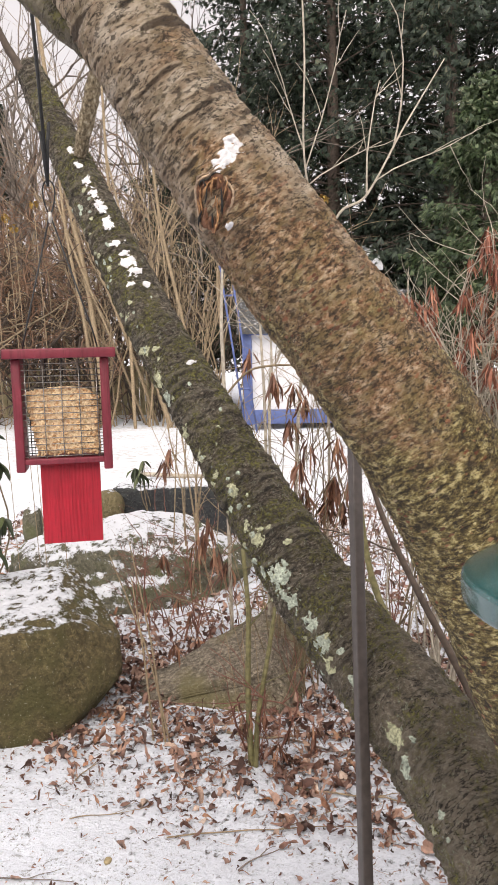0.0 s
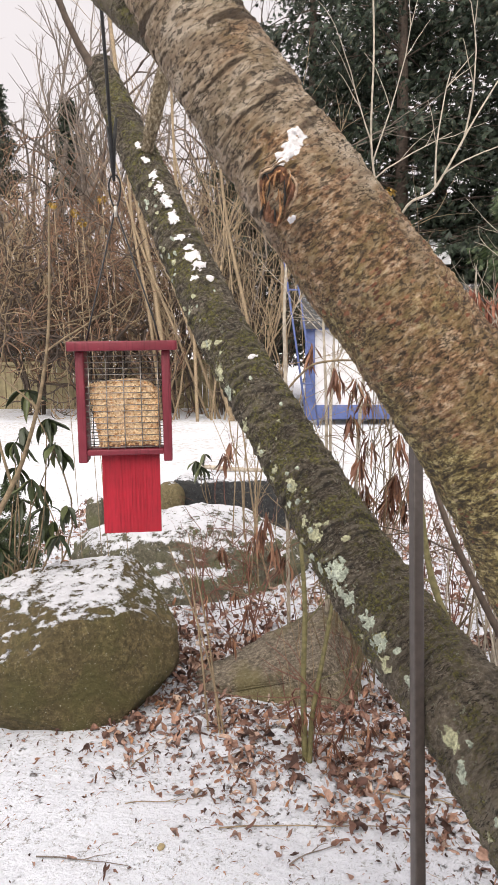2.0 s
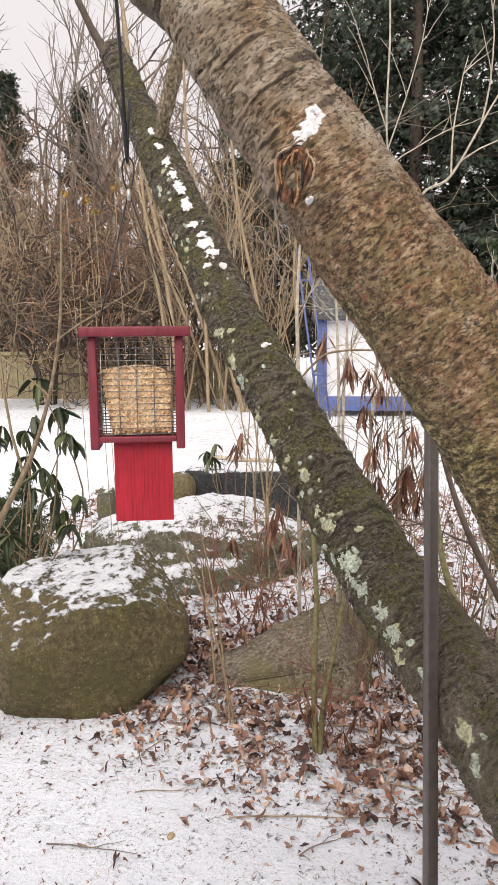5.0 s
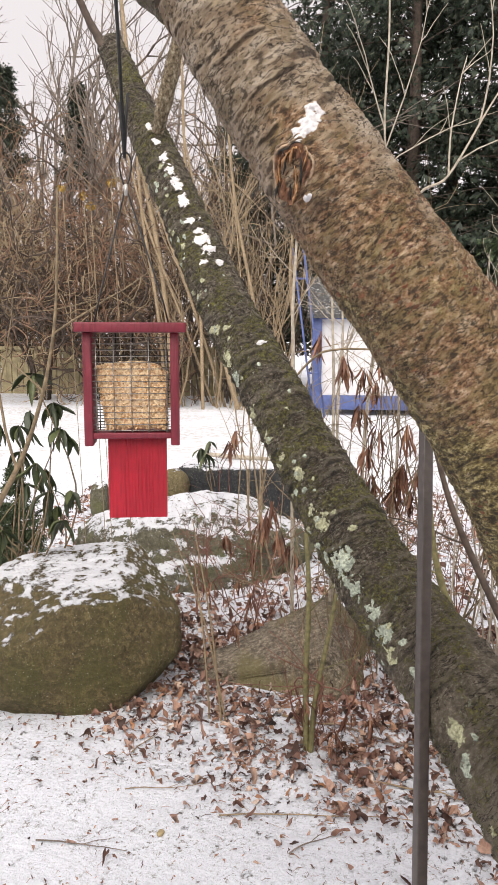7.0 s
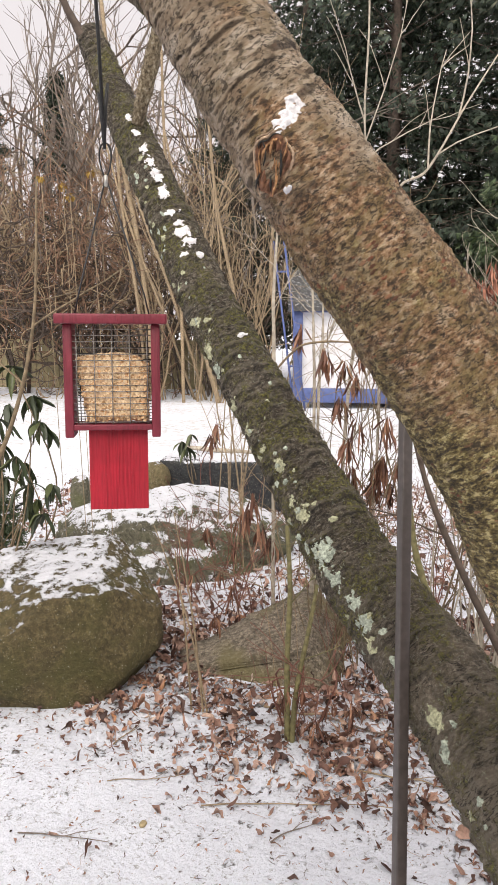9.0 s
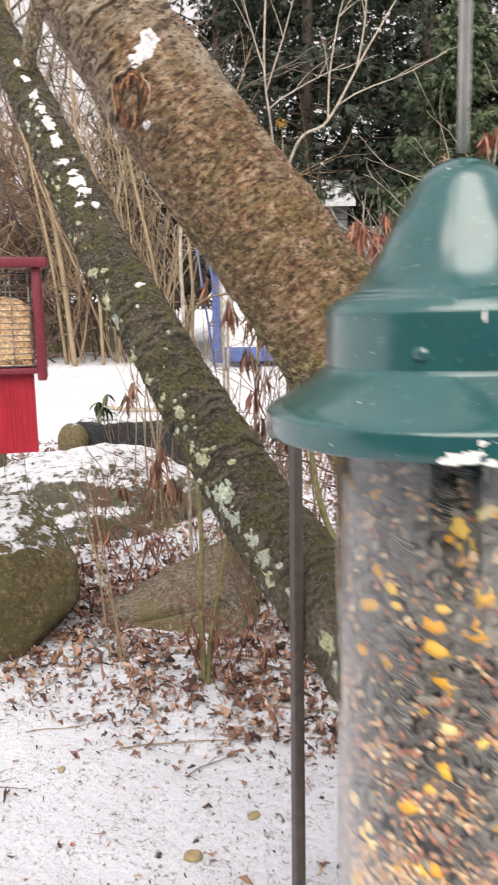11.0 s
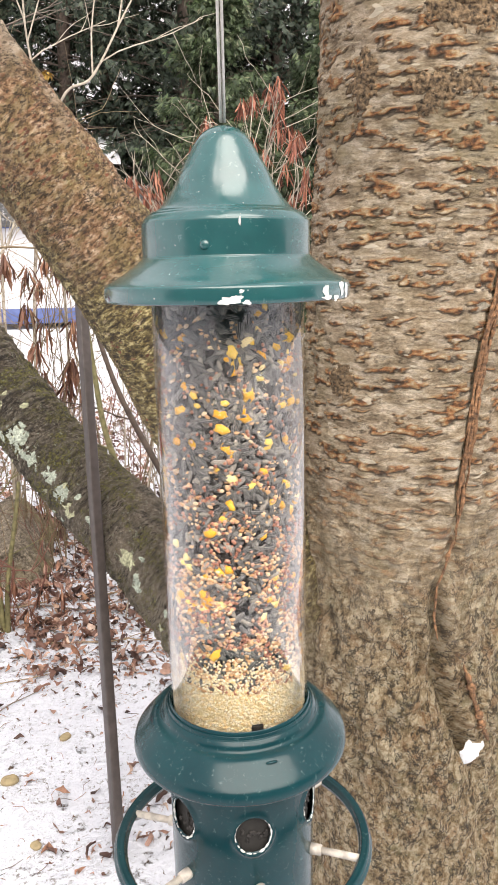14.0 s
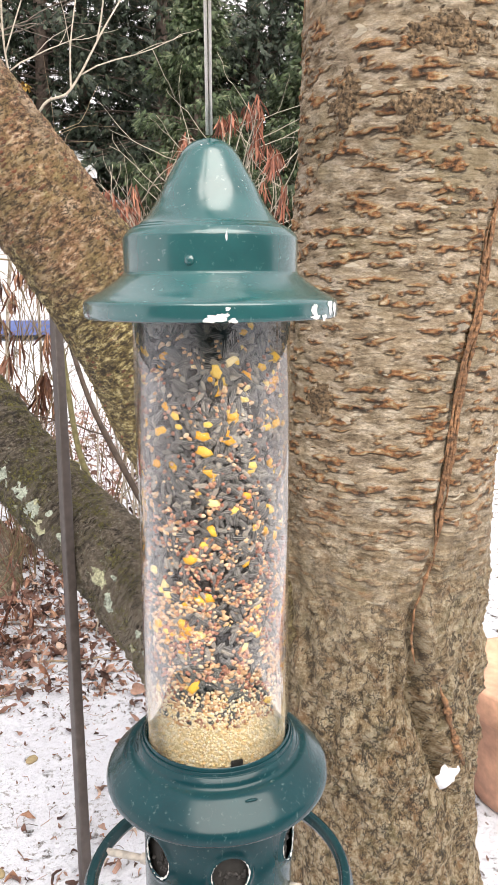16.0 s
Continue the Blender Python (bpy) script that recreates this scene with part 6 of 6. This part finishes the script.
def withered_shrub(x, y, seed, tips_at, stems_from, label, length=0.13, leaves=9, mat="red_twig", r=0.0045, leaf="brown_leaf"):
    rn = random.Random(seed)
    ob = thing("withered_shrub", label, "shrub", (x, y, 0), "shrubs with withered leaves")
    for p in tips_at:
        g = Geo()
        p = Vector(p)
        q = Vector((x + rn.gauss(0, stems_from), y + rn.gauss(0, stems_from), -0.02))
        m1 = q.lerp(p, 0.45) + Vector((rn.gauss(0, 0.08), rn.gauss(0, 0.08), 0.15))
        m2 = q.lerp(p, 0.8) + Vector((rn.gauss(0, 0.05), rn.gauss(0, 0.05), 0.12))
        pts = spline([q, m1, m2, p], 12)
        g.tube(pts, [r * (1 - 0.6 * i / 12) for i in range(13)], 5, cap=False)
        for _ in range(2):
            k = rn.randint(4, 11)
            branching(g, pts[k], (rn.gauss(0, 0.6), rn.gauss(0, 0.4), 0.5), 0.28, 0.0025, 1, rn, 0.12, 2, 0.5, 0.6, 4)
        part("stem", g, mat, ob)
    for p in tips_at:
        g = Geo()
        drooping(g, p, leaves + rn.randint(-2, 4), length, rn)
        part("withered_foliage", g, leaf, ob, kind="stuff")


rn = random.Random(77)
A = [(rn.uniform(-0.12, 0.38), rn.uniform(3.2, 3.7), rn.uniform(0.85, 1.62)) for _ in range(28)]
withered_shrub(0.15, 3.7, 301, A, 0.12, "shrub with drooping withered brown leaves", 0.13, 10, "bark_stem", 0.003)
B = [(rn.uniform(0.5, 1.2), rn.uniform(2.7, 3.2), rn.uniform(1.35, 2.2)) for _ in range(130)]
B = [(x, y, z if z < 1.75 + (x - 0.5) * 0.8 else 1.5 + rn.random() * 0.3) for x, y, z in B]
withered_shrub(0.95, 3.05, 302, B, 0.2, "shrub thick with drooping withered red-brown leaves", 0.085, 12, "pale_twig", 0.004, "dead_leaf")
C = [(-0.58, 3.95, 0.55), (-0.46, 4.1, 0.42), (-0.4, 3.9, 0.62), (-0.52, 4.0, 0.3), (-0.62, 3.75, 0.36), (-0.3, 4.1, 0.5), (-0.38, 3.4, 0.42), (-0.44, 3.3, 0.32)]
withered_shrub(-0.45, 4.1, 303, C, 0.1, "low shrub with withered brown leaves beside a rock", 0.11, 7, "red_twig", 0.003)
D = [(-0.2, 2.9, 0.85), (-0.24, 2.95, 0.95), (-0.16, 2.95, 0.78), (-0.27, 3.0, 0.88)]
withered_shrub(-0.1, 3.1, 304, D, 0.06, "low shrub with withered red-brown leaves behind the bole", 0.11, 9, "twig", 0.002)
withered_shrub(-0.95, 6.2, 305, [(-0.86, 6.1, 0.85), (-0.9, 6.1, 0.75)], 0.08, "small clump of withered brown leaves", 0.2, 8)
withered_shrub(-0.02, 2.95, 306, [(-0.09, 2.84, 0.2), (-0.03, 2.86, 0.22), (0.08, 2.85, 0.17), (0.16, 2.9, 0.14), (0.02, 2.8, 0.12)], 0.05, "withered brown leaves round a sapling's foot", 0.1, 8)


def rhododendron(x, y, seed, tips, label):
    rn = random.Random(seed)
    ob = thing("rhododendron", label, "shrub", (x, y, 0))
    for p in tips:
        g = Geo()
        q = Vector((x + rn.gauss(0, 0.08), y + rn.gauss(0, 0.08), -0.02))
        p = Vector(p)
        g.tube(spline([q, q.lerp(p, 0.5) + Vector((rn.gauss(0, 0.12), 0, 0.05)), p], 10), [0.0065 - 0.004 * i / 10 for i in range(11)], 6, cap=False)
        part("stem", g, "bark_stem", ob)
    for p in tips:
        g = Geo()
        for k in range(rn.randint(5, 9)):
            a = k * 0.9 + 1.4 * rn.random()
            drop = rn.uniform(-3.2, -0.3)
            d = Vector((math.cos(a), math.sin(a), drop))
            g.leaf(p, d, (d.cross(Vector((-math.sin(a), math.cos(a), 0)))), rn.uniform(0.08, 0.17), rn.uniform(0.018, 0.036), rn.uniform(-0.1, 0.4), rn.uniform(0.4, 1.8), 6, 0.08)
        part("leaf_whorl", g, "rhodo", ob, kind="stuff")


rn = random.Random(91)
rhododendron(-1.75, 3.75, 401, [(rn.uniform(-2.0, -1.38), rn.uniform(3.3, 3.9), rn.uniform(0.25, 1.35)) for _ in range(30)] + [(-1.33, 3.5, 1.28), (-1.28, 3.45, 1.16), (-1.38, 3.4, 1.42), (-1.25, 3.5, 0.86), (-1.3, 3.5, 0.72)], "rhododendron with drooping cold-curled green leaves")
rhododendron(-1.02, 6.6, 402, [(-1.15, 6.3, 0.62), (-1.12, 6.35, 0.72), (-1.2, 6.35, 0.66)], "small green evergreen shoot by the stones")


def dried_heads(points):
    for p in points:
        ob = thing("dried_flower", "dried yellow-brown flower head on a bare stalk", "plant", (p[0], p[1], 0), "dried flower heads")
        rn = random.Random(int(p[0] * 1000))
        g = Geo()
        g.tube(spline([(p[0] + 0.1, p[1], -0.02), (p[0] + 0.05, p[1], p[2] * 0.5), p], 10), [0.0022] * 11, 5)
        part("stalk", g, "twig", ob)
        g = Geo()
        for _ in range(26):
            d = Vector((rn.gauss(0, 1), rn.gauss(0, 1), rn.gauss(0, 0.6))).normalized()
            g.leaf(Vector(p) + d * 0.012, d, (0.2, 0.1, 1), 0.024, 0.012, 0.6, 0.7, 3, 0.2)
        part("flower_head", g, "blossom", ob)


dried_heads([(-1.55, 4.6, 2.43), (-1.49, 4.55, 2.36), (-1.38, 4.6, 2.5), (-1.72, 4.7, 2.5), (0.26, 3.6, 2.28), (-0.2, 4.4, 2.2)])


# ---- far garden ----
def make_fence():
    ob = thing("garden_fence", "weathered tan board fence at the lawn's far edge", "fence", (-8, 21, 0))
    rn = random.Random(12)
    for k in range(74):
        x = -15 + k * 0.17
        g = Geo()
        g.block((x, 21.0 + rn.uniform(-0.02, 0.02), -0.05), (x + 0.155, 21.03, 1.28 + rn.uniform(-0.05, 0.05)), 0.008)
        part("board", g, "fence", ob, smooth=False)
    g = Geo()
    g.block((-15.1, 20.93, 1.26), (-2.4, 21.09, 1.36), 0.01)
    part("top_rail", g, "fence", ob)


make_fence()


def make_shed():
    ob = thing("garden_shed", "white garden shed with blue trim and snowy roof", "shed", (0.6, 17, 0))
    g = Geo()
    g.block((-0.62, 16.2, 0.28), (2.6, 18.2, 2.0), 0.0)
    part("wall", g, "white_wall", ob, "white board wall", smooth=False)
    for lo, hi in [((-0.8, 16.12, 0.1), (-0.6, 16.22, 2.15)), ((-0.8, 16.13, 2.0), (2.7, 16.22, 2.12)), ((-0.82, 16.11, 0.12), (2.72, 16.24, 0.42)), ((2.5, 16.12, 0.1), (2.7, 16.22, 2.1))]:
        g = Geo()
        g.block(lo, hi, 0.01)
        part("trim", g, "blue", ob, "blue painted trim")
    g = Geo()
    g.add([(-0.9, 15.95, 2.1), (2.9, 15.95, 2.1), (2.9, 17.2, 2.95), (-0.9, 17.2, 2.95), (-0.9, 18.4, 2.1), (2.9, 18.4, 2.1), (-0.9, 15.95, 2.02), (2.9, 15.95, 2.02), (2.9, 18.4, 2.02), (-0.9, 18.4, 2.02)], [(0, 1, 2, 3), (3, 2, 5, 4), (0, 6, 7, 1), (4, 5, 8, 9), (0, 3, 4, 9, 6), (1, 7, 8, 5, 2), (6, 9, 8, 7)])
    part("roof", g, "snowy_shingle", ob, "dark shingles under patchy snow", smooth=False)
    post = thing("blue_frame", "tall blue painted frame leaning by the shed", "frame", (-0.85, 15.6, 0))
    for dx in (0, 0.22):
        g = Geo()
        g.tube([(-0.72 + dx, 15.6, -0.05), (-1.2 + dx, 15.75, 3.4)], [0.022, 0.022], 8)
        part("rail", g, "blue", post)
    for k in range(2):
        z = 0.9 + 1.9 * k
        x = -0.72 - 0.48 * z / 3.4
        g = Geo()
        g.tube([(x, 15.6 + 0.045 * z, z), (x + 0.22, 15.6 + 0.045 * z, z)], [0.02, 0.02], 8)
        part("rung", g, "blue", post)


MAT["snowy_shingle"] = rock_surface("snowy_shingles", (0.05, 0.05, 0.055), (0.13, 0.13, 0.13), (0.1, 0.1, 0.1), 0.9)
make_shed()


def make_far_house():
    ob = thing("outbuilding", "grey clapboard outbuilding with a snowy roof before evergreens", "shed", (1.6, 19.2, 0))
    for k in range(21):
        g = Geo()
        g.block((0.9, 18.72, 0.17 * k), (2.3, 18.8 + 0.03 * (k % 2), 0.155 + 0.17 * k), 0.01)
        part("clapboard", g, "siding", ob, smooth=False)
    g = Geo()
    g.block((0.9, 18.85, 0), (2.3, 20.4, 3.6))
    part("wall", g, "house", ob, smooth=False)
    g = Geo()
    g.add([(0.72, 18.4, 3.6), (2.45, 18.4, 3.6), (2.45, 20.0, 4.3), (0.72, 20.0, 4.3), (0.72, 18.4, 3.5), (2.45, 18.4, 3.5), (2.45, 20.0, 4.2), (0.72, 20.0, 4.2)], [(0, 1, 2, 3), (4, 7, 6, 5), (0, 4, 5, 1), (1, 5, 6, 2), (2, 6, 7, 3), (3, 7, 4, 0)])
    part("roof", g, "snow", ob, "snow-covered roof", smooth=False)


make_far_house()

# unseen wall added behind the eye so glossy parts reflect a dark horizon
g = Geo()
g.block((-16, -5.4, -0.1), (16, -5.0, 3.6))
solo("wall_south", g, "house", "unseen plain dark wall added behind the eye for reflections", "wall", kind="structure", smooth=False)


# ---- leaf litter, twigs and debris ----
def leaf_spot(rn, near):
    """A place among the leaves, which lie in drifts with snow between."""
    while True:
        x = rn.uniform(-1.9, 1.7) if near else rn.uniform(-2.7, 1.7)
        y = rn.uniform(1.5, 4.2) if near else rn.uniform(3.4, 8.0)
        drift = smooth(-0.3, 0.4, noise.noise(Vector((x * 4, y * 4, 9))) + 0.6 * noise.noise(Vector((x * 11, y * 11, 4))))
        if rn.random() < litter_at(x, y) * (0.24 + 0.76 * drift) + 0.02:
            return x, y


def curled_leaf(g, rn, at, size):
    a = rn.uniform(0, 6.28)
    tip = rn.gauss(0, 0.35)
    along = Vector((math.cos(a), math.sin(a), tip))
    face = Vector((rn.gauss(0, 0.5), rn.gauss(0, 0.5), 1))
    g.leaf(at, along, face, size, size * rn.uniform(0.16, 0.4), rn.uniform(-1.0, 1.2), rn.uniform(-0.4, 2.4), 6, 0.34)


rn = random.Random(2024)
litter = Geo()
for k in range(19000):
    x, y = leaf_spot(rn, k % 2)
    near_size = 0.62 + 0.38 * litter_at(x, y)
    curled_leaf(litter, rn, (x, y, ground_z(x, y) + rn.uniform(0.0, 0.022) * near_size), near_size * (rn.uniform(0.018, 0.042) if rn.random() < 0.6 else rn.uniform(0.042, 0.075)))
solo("leaf_litter", litter, "litter", "scattered curled brown leaves lying on thin snow", "leaf litter", kind="stuff")

bits = Geo()
for k in range(500):
    x, y = rn.uniform(-1.8, 1.2), rn.uniform(1.2, 3.4)
    a, ln = rn.uniform(0, 6.28), rn.uniform(0.012, 0.06)
    z = ground_z(x, y) + 0.004
    bits.tube([(x, y, z), (x + ln * 0.5 * math.cos(a), y + ln * 0.5 * math.sin(a), z + rn.uniform(0, 0.006)), (x + ln * math.cos(a + 0.3), y + ln * math.sin(a + 0.3), z)], [0.0006, 0.0009, 0.0005], 4)
for k in range(8000):
    x, y = rn.uniform(-1.8, 1.6), rn.uniform(1.2, 5.0)
    if rn.random() > 0.4 + 0.2 * litter_at(x, y):
        continue
    curled_leaf(bits, rn, (x, y, ground_z(x, y) + 0.003), rn.uniform(0.005, 0.022))
solo("leaf_crumbs", bits, "litter", "small dark leaf crumbs sprinkled over the snow", "debris", kind="stuff")

fallen = thing("fallen_leaves", "larger curled tan and brown leaves near the path", "leaf litter", (0, 2.6, 0))
shapes = []
for k in range(14):
    g = Geo()
    curled_leaf(g, rn, (0, 0, 0), 1.0)
    me = g.mesh("leaf")
    me.materials.append(MAT["litter_one"])
    shapes.append(me)
for k in range(260):
    while True:
        x, y = rn.uniform(-0.9, 0.75), rn.uniform(1.9, 3.4)
        if rn.random() < litter_at(x, y):
            break
    ob = new("leaf", shapes[k % 14])
    ob.parent = fallen
    s = rn.uniform(0.03, 0.06)
    ob.location = (x, y - 2.6, ground_z(x, y) + 0.012)
    ob.rotation_euler = (rn.gauss(0, 0.35), rn.gauss(0, 0.35), rn.uniform(0, 6.28))
    ob.scale = (s, s, s)

for k, (x, y, a, ln, r) in enumerate([(-0.35, 2.42, 12, 0.75, 0.0028), (-0.1, 2.25, 60, 0.2, 0.003), (-0.7, 2.5, 20, 0.28, 0.0022), (-0.9, 2.2, 3, 0.3, 0.0026), (0.1, 2.7, -20, 0.5, 0.004), (-0.45, 2.8, 40, 0.3, 0.003), (-0.75, 2.75, 70, 0.18, 0.003), (0.25, 2.95, 10, 0.6, 0.004), (-0.2, 3.1, -8, 0.7, 0.005), (0.05, 3.05, -25, 0.5, 0.005)]):
    d = Vector((math.cos(radians(a)), math.sin(radians(a)), 0.02))
    pts = wander((x, y, 0), d, ln, 8, 0.1, rn)
    g = Geo()
    g.tube([(p.x, p.y, ground_z(p.x, p.y) + r + 0.004) for p in pts], [r * (1 - 0.07 * i) for i in range(9)], 6)
    branching(g, (pts[4].x, pts[4].y, ground_z(pts[4].x, pts[4].y) + r + 0.004), d + Vector((0.3, 0.5, 0.05)), ln * 0.35, r * 0.6, 0, rn)
    solo("fallen_twig", g, "grey_twig" if k % 2 else "twig", "thin bare twig lying on snow and leaves", "twig", "fallen twigs")
